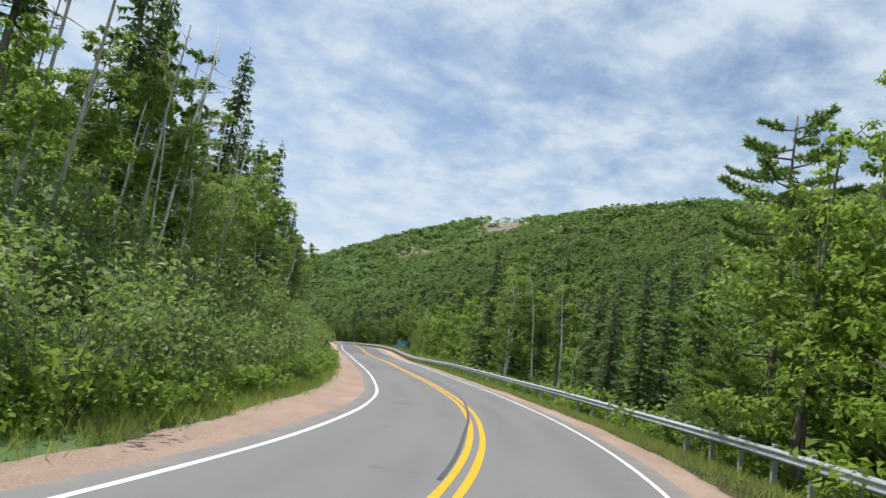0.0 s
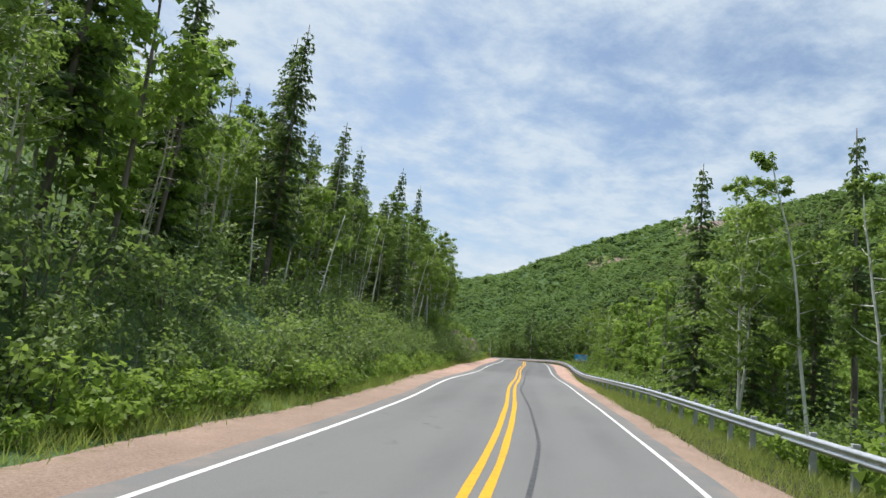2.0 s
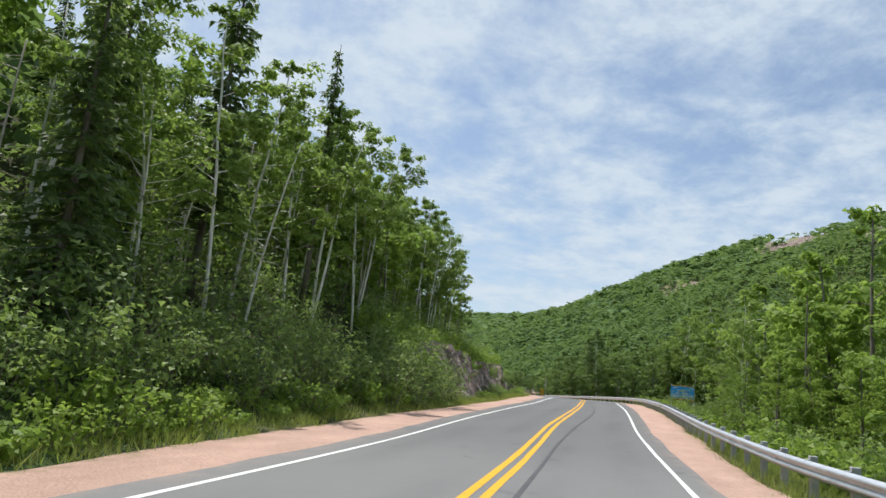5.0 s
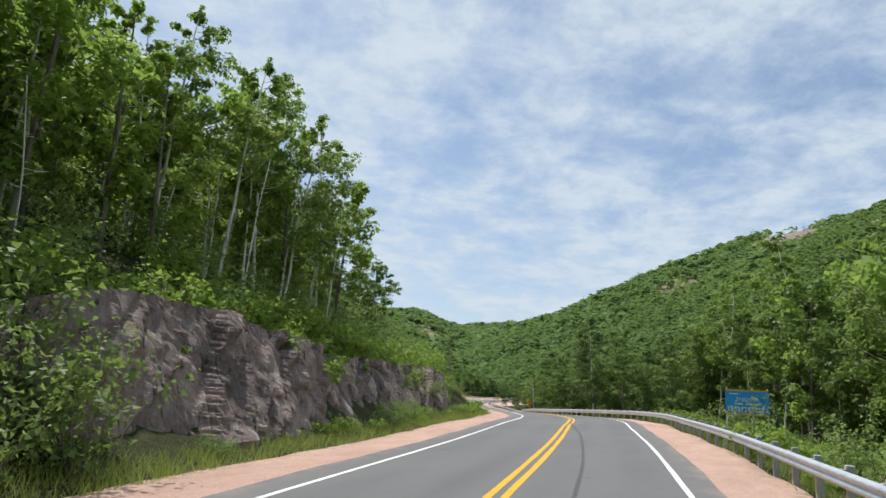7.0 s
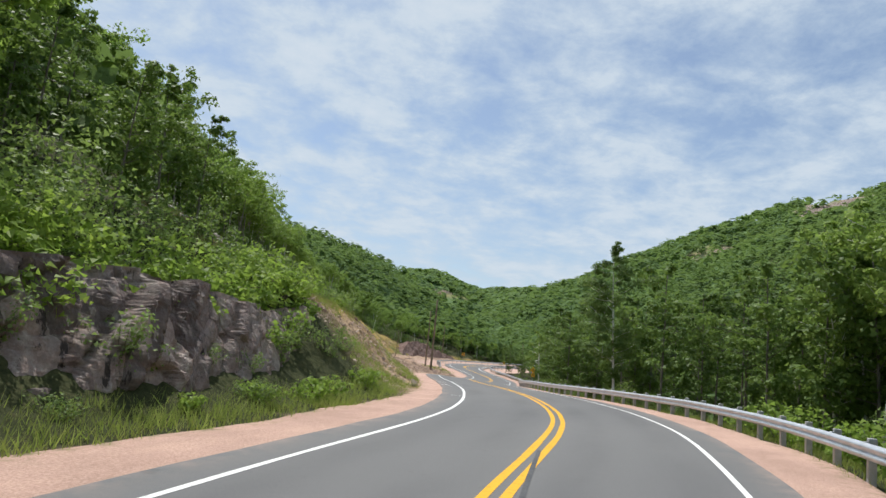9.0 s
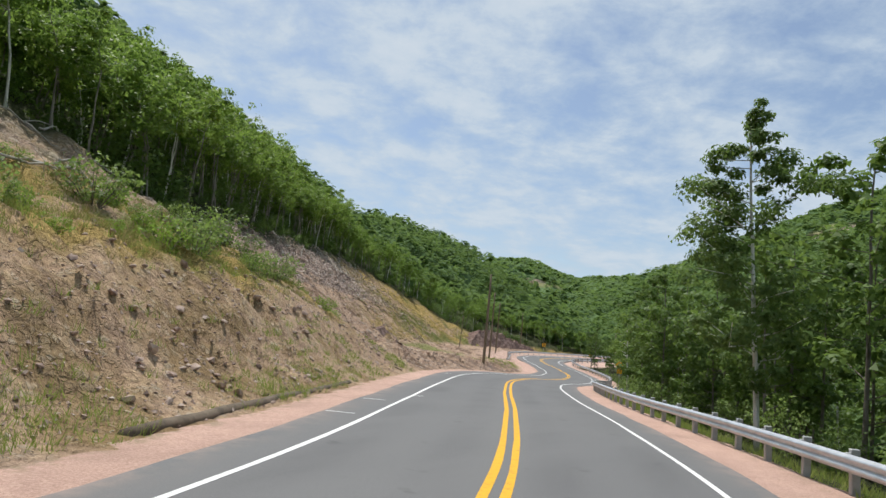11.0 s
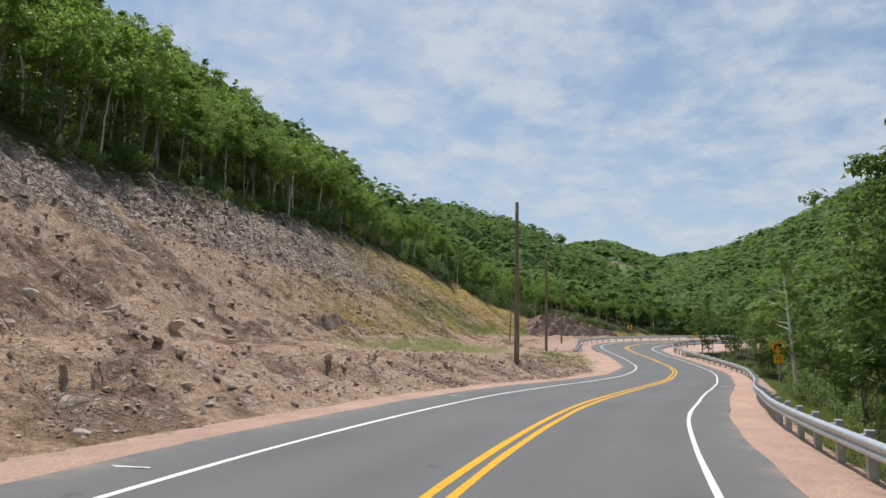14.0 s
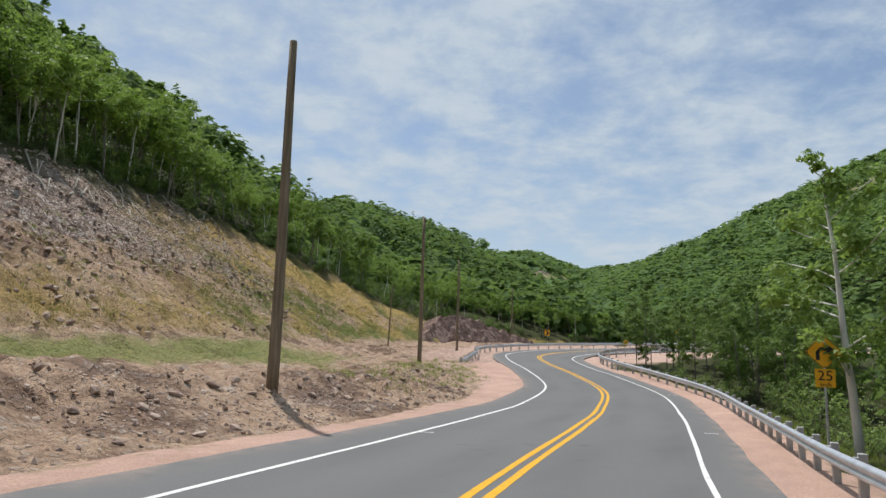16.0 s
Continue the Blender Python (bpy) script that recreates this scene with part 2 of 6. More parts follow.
ROCK_RED = plain("dark_reddish_rock", [(0.3, (0.13, 0.08, 0.07)), (0.5, (0.25, 0.165, 0.14)), (0.72, (0.44, 0.33, 0.28))], 2.2, 0.88, bump=1.0, bump_scale=5.0, distance=0.16)
STONE, _t, _b = material("loose_pink_stone", 0.9)
_r = _t.nodes.new("ShaderNodeNewGeometry").outputs["Random Per Island"]
_c = ramp_out(_t, _r, [(0.0, (0.23, 0.155, 0.125)), (0.3, (0.37, 0.265, 0.215)), (0.6, (0.49, 0.365, 0.295)), (0.9, (0.58, 0.455, 0.375)), (1.0, (0.68, 0.585, 0.50))])
_t.links.new(mix_out(_t, 0.35, _c, ramp_out(_t, noise_out(_t, 6.0), [(0.3, (0.15, 0.105, 0.09)), (0.7, (0.52, 0.41, 0.34))])), _b.inputs["Base Color"])
bumped(_t, _b, noise_out(_t, 18.0), 0.5, 0.02)

ASPHALT, _t, _b = material("grey_asphalt", 0.88)
_wear = noise_out(_t, 0.25, 4.0, 0.55, (1.0, 0.35, 1.0))
_grain = noise_out(_t, 55.0, 3.0, 0.7)
_c = ramp_out(_t, _wear, [(0.3, (0.142, 0.142, 0.143)), (0.7, (0.192, 0.19, 0.186))])
_c = mix_out(_t, 0.35, _c, ramp_out(_t, _grain, [(0.3, (0.09, 0.09, 0.09)), (0.7, (0.26, 0.255, 0.25))]))
_c = mix_out(_t, step_out(_t, attr_out(_t, "newer"), 0.0, 1.0), mix_out(_t, 0.25, _c, (0.24, 0.238, 0.234)), mix_out(_t, 0.35, _c, (0.115, 0.116, 0.119)))
_c = mix_out(_t, sum_out(_t, "MULTIPLY", attr_out(_t, "wheels"), step_out(_t, noise_out(_t, 0.5, 4.0, 0.6, (1.0, 0.25, 1.0)), 0.35, 0.7)), _c, mix_out(_t, 1.0, _c, (0.80, 0.80, 0.81), "MULTIPLY"))
_c = mix_out(_t, sum_out(_t, "MULTIPLY", step_out(_t, noise_out(_t, 1.3, 3.0, 0.6), 0.66, 0.74), 0.5), _c, (0.085, 0.084, 0.083))
_c = mix_out(_t, sum_out(_t, "MULTIPLY", attr_out(_t, "dusty"), step_out(_t, noise_out(_t, 1.1, 5.0, 0.7), 0.40, 0.65)), _c, (0.33, 0.255, 0.215))
_t.links.new(_c, _b.inputs["Base Color"])
bumped(_t, _b, _grain, 0.35, 0.006)

GROUND, _t, _b = material("ground_soil_and_gravel", 0.95, spec=0.15)
_mid, _small = noise_out(_t, 0.22, 6.0, 0.65), noise_out(_t, 7.0, 6.0, 0.7)
_patch, _clod = noise_out(_t, 0.09, 5.0, 0.6), noise_out(_t, 1.6, 6.0, 0.7)
_floor = ramp_out(_t, _small, [(0.3, (0.024, 0.03, 0.012)), (0.5, (0.05, 0.058, 0.022)), (0.72, (0.095, 0.09, 0.04))])
_soil = ramp_out(_t, _small, [(0.28, (0.18, 0.125, 0.088)), (0.5, (0.46, 0.335, 0.245)), (0.72, (0.67, 0.53, 0.41))])
_soil = mix_out(_t, 0.45, _soil, ramp_out(_t, _clod, [(0.30, (0.12, 0.085, 0.062)), (0.46, (0.43, 0.305, 0.22)), (0.58, (0.55, 0.42, 0.315)), (0.72, (0.66, 0.54, 0.43))]))
_soil = mix_out(_t, sum_out(_t, "MULTIPLY", step_out(_t, _mid, 0.50, 0.58), 0.85), _soil, ramp_out(_t, _clod, [(0.35, (0.085, 0.055, 0.042)), (0.65, (0.25, 0.165, 0.12))]))
_id1, _gap1 = cells(_t, 2.6)
_id2, _gap2 = cells(_t, 6.5)
_is1 = sum_out(_t, "MULTIPLY", step_out(_t, _gap1, 0.03, 0.10), step_out(_t, _id1, 0.40, 0.44))
_is2 = sum_out(_t, "MULTIPLY", step_out(_t, _gap2, 0.04, 0.10), step_out(_t, _id2, 0.45, 0.50))
_soil = mix_out(_t, sum_out(_t, "MULTIPLY", _is2, step_out(_t, _clod, 0.50, 0.60)), _soil, ramp_out(_t, _id2, [(0.45, (0.27, 0.21, 0.18)), (1.0, (0.56, 0.50, 0.44))]))
_dark = ramp_out(_t, _small, [(0.3, (0.11, 0.078, 0.066)), (0.7, (0.29, 0.215, 0.185))])
_rub = mix_out(_t, _is2, _dark, ramp_out(_t, _id2, [(0.45, (0.32, 0.24, 0.205)), (0.75, (0.53, 0.41, 0.34)), (1.0, (0.56, 0.50, 0.45))]))
_rub = mix_out(_t, _is1, _rub, ramp_out(_t, _id1, [(0.40, (0.30, 0.225, 0.195)), (0.7, (0.50, 0.39, 0.33)), (1.0, (0.54, 0.48, 0.43))]))
_soil = mix_out(_t, 1.0, _soil, (1.08, 1.03, 0.995), "MULTIPLY")
_rmask = step_out(_t, sum_out(_t, "ADD", attr_out(_t, "rubble"), sum_out(_t, "MULTIPLY", _mid, 0.9)), 0.78, 0.98)
_scree = mix_out(_t, _rmask, _soil, _rub)
_dry = ramp_out(_t, _small, [(0.3, (0.30, 0.205, 0.065)), (0.7, (0.58, 0.42, 0.16))])
_green = ramp_out(_t, _small, [(0.3, (0.10, 0.125, 0.035)), (0.7, (0.24, 0.25, 0.08))])
_gravel = ramp_out(_t, noise_out(_t, 22.0, 5.0, 0.75), [(0.3, (0.34, 0.232, 0.186)), (0.5, (0.53, 0.37, 0.303)), (0.72, (0.68, 0.515, 0.435))])
_gravel = mix_out(_t, 0.35, _gravel, ramp_out(_t, noise_out(_t, 0.8, 5.0, 0.65), [(0.35, (0.45, 0.31, 0.25)), (0.65, (0.67, 0.47, 0.385))]))
_weed = _t.nodes.new("ShaderNodeMath")
_weed.operation = "MULTIPLY"
_t.links.new(attr_out(_t, "weedy"), _weed.inputs[0])
_t.links.new(step_out(_t, sum_out(_t, "ADD", sum_out(_t, "MULTIPLY", _mid, 0.6), sum_out(_t, "MULTIPLY", _clod, 0.4)), 0.42, 0.56), _weed.inputs[1])
_weed.use_clamp = True
_c = mix_out(_t, _weed.outputs[0], _scree, mix_out(_t, step_out(_t, _patch, 0.50, 0.62), _dry, _green))
_c = mix_out(_t, sum_out(_t, "MULTIPLY", attr_out(_t, "lawn"), step_out(_t, _clod, 0.25, 0.45)), _c, ramp_out(_t, _small, [(0.3, (0.15, 0.19, 0.05)), (0.7, (0.29, 0.32, 0.10))]))
_floor = mix_out(_t, attr_out(_t, "wooded"), _floor, ramp_out(_t, noise_out(_t, 0.3, 6.0, 0.7), [(0.35, (0.065, 0.115, 0.05)), (0.65, (0.15, 0.23, 0.08))]))
_c = mix_out(_t, attr_out(_t, "scree"), _floor, _c)
_c = mix_out(_t, attr_out(_t, "gravel"), _c, _gravel)
_t.links.new(_c, _b.inputs["Base Color"])
_lumps = sum_out(_t, "ADD", sum_out(_t, "MULTIPLY", _is1, _rmask), sum_out(_t, "MULTIPLY", _is2, 0.4))
_hold = sum_out(_t, "MULTIPLY", sum_out(_t, "MULTIPLY", _lumps, attr_out(_t, "scree")), sum_out(_t, "SUBTRACT", 1.0, attr_out(_t, "gravel")))
_clods = sum_out(_t, "MULTIPLY", sum_out(_t, "MULTIPLY", _clod, 1.6), attr_out(_t, "scree"))
bumped(_t, _b, sum_out(_t, "ADD", sum_out(_t, "MULTIPLY", _small, 0.45), sum_out(_t, "ADD", _hold, _clods)), 1.0, 0.24)

GRAVEL, _t, _b = material("pinkish_crushed_gravel", 0.95, spec=0.15)
_fine = noise_out(_t, 26.0, 5.0, 0.75)
_new = ramp_out(_t, _fine, [(0.3, (0.33, 0.215, 0.172)), (0.5, (0.51, 0.34, 0.275)), (0.72, (0.65, 0.475, 0.395))])
_old = ramp_out(_t, _fine, [(0.3, (0.25, 0.18, 0.145)), (0.5, (0.38, 0.275, 0.22)), (0.72, (0.50, 0.385, 0.315))])
_c = mix_out(_t, attr_out(_t, "fresh"), _old, _new)
_c = mix_out(_t, 0.4, _c, mix_out(_t, 1.0, _c, ramp_out(_t, noise_out(_t, 0.7, 6.0, 0.7, (1.0, 0.5, 1.0)), [(0.35, (0.62, 0.58, 0.56)), (0.65, (1.25, 1.22, 1.2))]), "MULTIPLY"))
_c = mix_out(_t, sum_out(_t, "MULTIPLY", attr_out(_t, "outer"), step_out(_t, noise_out(_t, 2.4, 5.0, 0.7), 0.5, 0.62)), _c, (0.21, 0.19, 0.10))
_t.links.new(_c, _b.inputs["Base Color"])
bumped(_t, _b, sum_out(_t, "ADD", _fine, sum_out(_t, "MULTIPLY", noise_out(_t, 3.0, 5.0, 0.6), 0.8)), 0.7, 0.04)

CANOPY, _t, _b = material("haze_tinted_forest_canopy", 0.75, spec=0.1)
_r = _t.nodes.new("ShaderNodeNewGeometry").outputs["Random Per Island"]
# blue is raised in these greens to paint a little distant haze
_c = ramp_out(_t, _r, [(0.0, (0.09, 0.15, 0.064)), (0.3, (0.13, 0.21, 0.077)), (0.7, (0.17, 0.26, 0.085)), (1.0, (0.22, 0.31, 0.092))])
_c = mix_out(_t, 0.4, _c, ramp_out(_t, noise_out(_t, 0.9, 6.0, 0.75), [(0.35, (0.055, 0.10, 0.045)), (0.6, (0.16, 0.245, 0.08))]))
_t.links.new(mix_out(_t, 0.45, _c, ramp_out(_t, noise_out(_t, 0.018, 5.0, 0.65), [(0.36, (0.065, 0.115, 0.06)), (0.48, (0.12, 0.195, 0.075)), (0.62, (0.19, 0.265, 0.09))])), _b.inputs["Base Color"])
bumped(_t, _b, noise_out(_t, 0.8, 6.0, 0.75), 0.6, 0.8)
_tl = _t.nodes.new("ShaderNodeBsdfTranslucent")
_tl.inputs[0].default_value = (0.22, 0.33, 0.09, 1)
_mx = _t.nodes.new("ShaderNodeMixShader")
_mx.inputs[0].default_value = 0.36
_t.links.new(_b.outputs[0], _mx.inputs[1])
_t.links.new(_tl.outputs[0], _mx.inputs[2])
_t.links.new(_mx.outputs[0], _t.nodes["Material Output"].inputs[0])

# ---- the road's line and the lie of the land ----
LINE = [
    (-22.01, -62.0, -0.13), (-16.03, -47.98, -0.14), (-10.05, -33.98, -0.15), (-5.64, -19.99, -0.13), (-3.2, -9.0, -0.11),
    (-1.02, 1.98, -0.12), (1.28, 13.65, 0.09), (1.75, 25.5, 0.22), (0.45, 37.28, 0.44), (-1.48, 49.07, 0.63),
    (-3.69, 60.86, 0.89), (-5.63, 72.7, 0.99), (-7.72, 84.58, 1.08), (-9.82, 96.38, 1.35), (-11.61, 108.19, 1.65),
    (-13.47, 120.03, 1.92), (-15.58, 131.83, 2.17), (-17.82, 143.54, 2.35), (-21.88, 154.68, 2.36), (-27.07, 165.32, 2.28),
    (-32.71, 176.05, 2.1), (-38.06, 186.92, 1.96), (-42.59, 198.1, 1.67), (-45.45, 207.22, 1.4), (-47.93, 215.5, 1.1),
    (-49.95, 222.91, 0.9), (-52.27, 230.9, 0.77), (-55.86, 240.73, 0.93), (-61.63, 249.94, 1.43),
]
BEND = [
    (-67.5, 257.82, 2.0), (-71.77, 265.91, 2.47), (-72.17, 275.46, 2.92), (-67.76, 285.09, 3.31), (-59.89, 293.01, 3.65),
    (-50.33, 298.64, 3.96), (-38.06, 303.23, 4.25), (-19.99, 305.88, 4.45), (0, 305.56, 4.57),
]


def spline(points, step):
    """Points about one step apart along a smooth line through the given ones."""
    p = np.array(points, float)
    p = np.vstack([2 * p[0] - p[1], p, 2 * p[-1] - p[-2]])
    out = []
    for a, b, c, d in zip(p, p[1:], p[2:], p[3:]):
        n = max(1, round(np.linalg.norm(c - b) / step))
        u = (np.arange(n) / n)[:, None]
        out.append(0.5 * (2 * b + (c - a) * u + (2 * a - 5 * b + 4 * c - d) * u**2 + (3 * b - a - 3 * c + d) * u**3))
    return np.vstack(out + [p[-2:-1]])


MID = spline(LINE + BEND, 1.0)
AHEAD = np.gradient(MID[:, :2], axis=0)
AHEAD /= np.linalg.norm(AHEAD, axis=1)[:, None]
RIGHT = np.stack([AHEAD[:, 1], -AHEAD[:, 0]], 1)


BANK = np.interp(MID[:, 1], [-60, 12, 29, 52, 89, 107, 120, 151, 157, 170, 181, 194, 210, 260, 310], [0.02, 0.021, 0.012, 0.018, 0.01, 0.01, 0.022, 0.02, 0.006, -0.018, -0.027, -0.035, -0.038, -0.038, -0.03])


def on_road(y, off, lift=0.0):
    """The place off metres to the right of the road's middle, where the middle passes y; and the road's heading."""
    i = int(np.argmin(np.abs(MID[:, 1] - y)))
    p = MID[i, :2] + RIGHT[i] * off
    return np.array([p[0], p[1], MID[i, 2] + BANK[i] * max(-6.5, min(6.5, off)) + lift]), math.atan2(-AHEAD[i, 0], AHEAD[i, 1])


LEFT_D = [0, 4.7, 6.2, 7.4, 9, 10.5, 12, 15, 20, 28, 40, 60, 120, 220]
LEFT_H = {
    -60: [0, 0, -0.05, 0.2, 0.8, 1.6, 2.3, 3.3, 5, 8.5, 15, 26, 52, 84],
    95: [0, 0, -0.05, 0.2, 0.9, 1.8, 2.7, 4.0, 6, 9.5, 16, 27, 54, 86],
    104: [0, 0, -0.08, 0.15, 1.9, 3.2, 4.1, 5.6, 7.6, 11, 17, 28, 54, 86],
    116: [0, 0, -0.08, 0.15, 1.9, 3.2, 4.1, 5.8, 7.8, 11.5, 17, 28, 54, 86],
    142: [0, 0, -0.05, 0.1, 1.2, 2.4, 3.2, 4.8, 6.8, 10.5, 16, 27, 54, 86],
    150: [0, 0, 0.05, 0.6, 2.4, 3.6, 4.1, 5.5, 8.2, 12, 18, 28, 54, 86],
    176: [0, 0, 0.05, 0.7, 2.3, 3.4, 4.1, 5.4, 7.4, 11.2, 17, 27, 54, 86],
    188: [0, 0, 0.05, 0.55, 1.28, 1.4, 1.43, 1.46, 1.8, 2.0, 2.4, 3, 4, 4],
    200: [0, 0, 0.05, 0.52, 1.2, 1.3, 1.33, 1.36, 1.7, 1.8, 2.2, 3, 4, 4],
    235: [0, 0, 0.02, 0.18, 0.65, 0.85, 0.9, 0.93, 1.2, 1.4, 1.8, 3, 4, 4],
    258: [0, 0, 0, 0.0, 0.0, 0.1, 0.2, 0.4, 0.6, 0.8, 0.6, 0, -3, -4],
    270: [0, 0, 0, 0.0, 0.0, 0.1, 0.2, 0.4, 0.5, 0.5, 0, -2, -6, -6],
    310: [0, 0, 0, 0.0, 0.0, 0.1, 0.0, -0.4, -1, -2, -4, -6, -8, -8],
}
RIGHT_D = [0, 4.4, 5.4, 6.4, 8, 11, 16, 25, 40, 80, 220]
RIGHT_H = {
    -60: [0, 0, -0.05, -0.15, -0.5, -1.3, -2.4, -3.6, -5, -6, -5],
    240: [0, 0, -0.03, -0.1, -0.4, -0.9, -1.8, -3.4, -5, -6, -5],
    254: [0, 0, 0, -0.05, -0.1, -0.2, -0.4, -1.5, -4, -6, -5],
    285: [0, 0, 0, -0.05, -0.1, -0.2, -0.4, -1.5, -4, -6, -5],
    310: [0, 0, -0.03, -0.1, -0.5, -1.4, -2.6, -4.0, -5, -6, -5],
}
RIDGES = [
    (0.50, [(-456, 1435, 155), (-308, 1270, 148), (-161, 1095, 152), (-30, 953, 176), (50, 850, 189), (142, 789, 192), (196, 675, 187), (300, 560, 184), (400, 400, 184), (450, 200, 176), (450, -200, 165)]),
    (0.45, [(-425, 935, 108), (-475, 1040, 132), (-528, 1150, 143), (-700, 1500, 185), (-1000, 1700, 215)]),
    (0.30, [(-1000, 1750, 215), (-680, 1720, 192), (-456, 1600, 180), (-300, 1500, 180)]),
    (0.66, [(-150, -100, 60), (-150, 100, 62), (-195, 185, 77), (-218, 240, 75), (-217, 277, 64), (-208, 306, 46), (-186, 322, 29)]),
    (0.62, [(-228, 392, 40), (-250, 415, 60), (-291, 516, 74), (-316, 621, 60), (-380, 760, 76), (-470, 900, 96)]),
]


def station(table, grid, y, d):
    """Heights beside the road, between the sections given."""
    keys = sorted(table)
    rows = np.array([np.interp(d, grid, table[k]) for k in keys])
    f = np.interp(y, keys, np.arange(len(keys)))
    i = np.clip(f.astype(int), 0, len(keys) - 2)
    u = f - i
    u = u * u * (3 - 2 * u)
    n = np.arange(len(d))
    return rows[i, n] * (1 - u) + rows[i + 1, n] * u


def waves(x, y, size, seed):
    """Smooth uneven ground, about -1 to 1."""
    r = np.random.RandomState(seed)
    z = np.zeros_like(x)
    for k in range(7):
        a, ph = r.uniform(0, 6.283, 2)
        w = 6.283 / (size * r.uniform(0.6, 1.7))
        z += np.sin((x * np.cos(a) + y * np.sin(a)) * w + ph + 1.3 * np.sin((x * np.sin(a) - y * np.cos(a)) * w * 0.7 + ph * 2))
    return z / 4.0


def hashed(i, j, seed):
    h = np.sin(i * 127.1 + j * 311.7 + seed * 74.7) * 43758.5453
    return h - np.floor(h)


def rough_noise(x, y, size, seed, octaves=4):
    """Uneven ground at several scales, about -1 to 1."""
    z, amp = np.zeros_like(x), 1.0
    for k in range(octaves):
        u, v = x / size + 17.3 * k, y / size - 9.1 * k
        i, j = np.floor(u), np.floor(v)
        a, b = u - i, v - j
        a, b = a * a * (3 - 2 * a), b * b * (3 - 2 * b)
        low = hashed(i, j, seed + k) * (1 - a) + hashed(i + 1, j, seed + k) * a
        high = hashed(i, j + 1, seed + k) * (1 - a) + hashed(i + 1, j + 1, seed + k) * a
        z, amp, size = z + amp * ((low * (1 - b) + high * b) * 2 - 1), amp * 0.55, size * 0.47
    return z / 1.6


def blocks(x, y, size, seed):
    """Broken rock seen from above: each block at its own height and slant, with a crack round it."""
    u, v = x / size, y / size
    i, j = np.floor(u), np.floor(v)
    near, next_one, own = np.full_like(x, 9.0), np.full_like(x, 9.0), np.zeros_like(x)
    for di in (-1, 0, 1):
        for dj in (-1, 0, 1):
            a, b = i + di, j + dj
            du, dv = u - a - hashed(a, b, seed), v - b - hashed(a, b, seed + 3)
            d = np.hypot(du, dv)
            level = hashed(a, b, seed + 5) - 0.5 + du * (hashed(a, b, seed + 7) - 0.5) * 1.4 + dv * (hashed(a, b, seed + 9) - 0.5) * 1.4
            closer = d < near
            next_one = np.where(closer, near, np.minimum(next_one, d))
            own = np.where(closer, level, own)
            near = np.where(closer, d, near)
    return own - 0.5 * np.clip(1 - (next_one - near) / 0.15, 0, 1)


def beside(x, y):
    """Index of the nearest point of the road's middle, and the signed distance to it (right is positive)."""
    idx, dist = np.zeros(len(x), int), np.zeros(len(x))
    for a in range(0, len(x), 20000):
        dx, dy = x[a : a + 20000, None] - MID[None, ::2, 0], y[a : a + 20000, None] - MID[None, ::2, 1]
        q = dx * dx + dy * dy
        i = q.argmin(1) * 2
        idx[a : a + 20000] = i
        dist[a : a + 20000] = np.sqrt(q.min(1)) * np.where((x[a : a + 20000] - MID[i, 0]) * RIGHT[i, 0] + (y[a : a + 20000] - MID[i, 1]) * RIGHT[i, 1] > 0, 1, -1)
    return idx, dist


TOE = spline([(-34, 148, 0), (-41, 166, 0), (-46, 178, 0), (-55, 191, 0), (-64, 206, 0), (-80, 236, 0), (-89.5, 256, 0), (-92.5, 274, 0), (-92, 296, 0), (-86, 325, 0), (-76, 350, 0)], 1.0)


def up_slope(x, y):
    """Distance above the foot of the cut slope (minus: below it)."""
    way = np.gradient(TOE[:, :2], axis=0)
    way /= np.linalg.norm(way, axis=1)[:, None]
    out = np.zeros(len(x))
    for a in range(0, len(x), 20000):
        dx, dy = x[a : a + 20000, None] - TOE[None, :, 0], y[a : a + 20000, None] - TOE[None, :, 1]
        i = (dx * dx + dy * dy).argmin(1)
        n = np.arange(len(i))
        out[a : a + 20000] = np.hypot(dx[n, i], dy[n, i]) * np.sign(dy[n, i] * way[i, 0] - dx[n, i] * way[i, 1] + 1e-9)
    return out


def wood_edge(y):
    return np.interp(y, [140, 155, 163, 173, 185, 200, 222, 240, 252, 266, 282, 302, 325], [16, 17, 17, 13.2, 14, 16.3, 19, 21.5, 20.5, 17.5, 12.5, 8.5, 3])


# outer edges of the gravel verges, as distances from the road's middle
VERGE_LEFT = ([-60, 9, 20, 30, 55, 70, 85, 95, 107, 120, 126, 148, 158, 167, 181, 187, 212, 217, 232, 240, 310], [4.9, 4.9, 5.6, 5.4, 5.0, 5.5, 6.15, 6.1, 5.8, 6.0, 6.25, 6.0, 5.5, 5.8, 6.0, 5.9, 5.8, 5.6, 6.2, 8.0, 8.0])
VERGE_RIGHT = ([-60, 27, 40, 55, 75, 96, 123, 157, 172, 190, 216, 250, 310], [4.95, 4.95, 4.85, 4.6, 5.0, 5.6, 5.95, 5.9, 6.1, 6.05, 6.5, 7.0, 7.0])


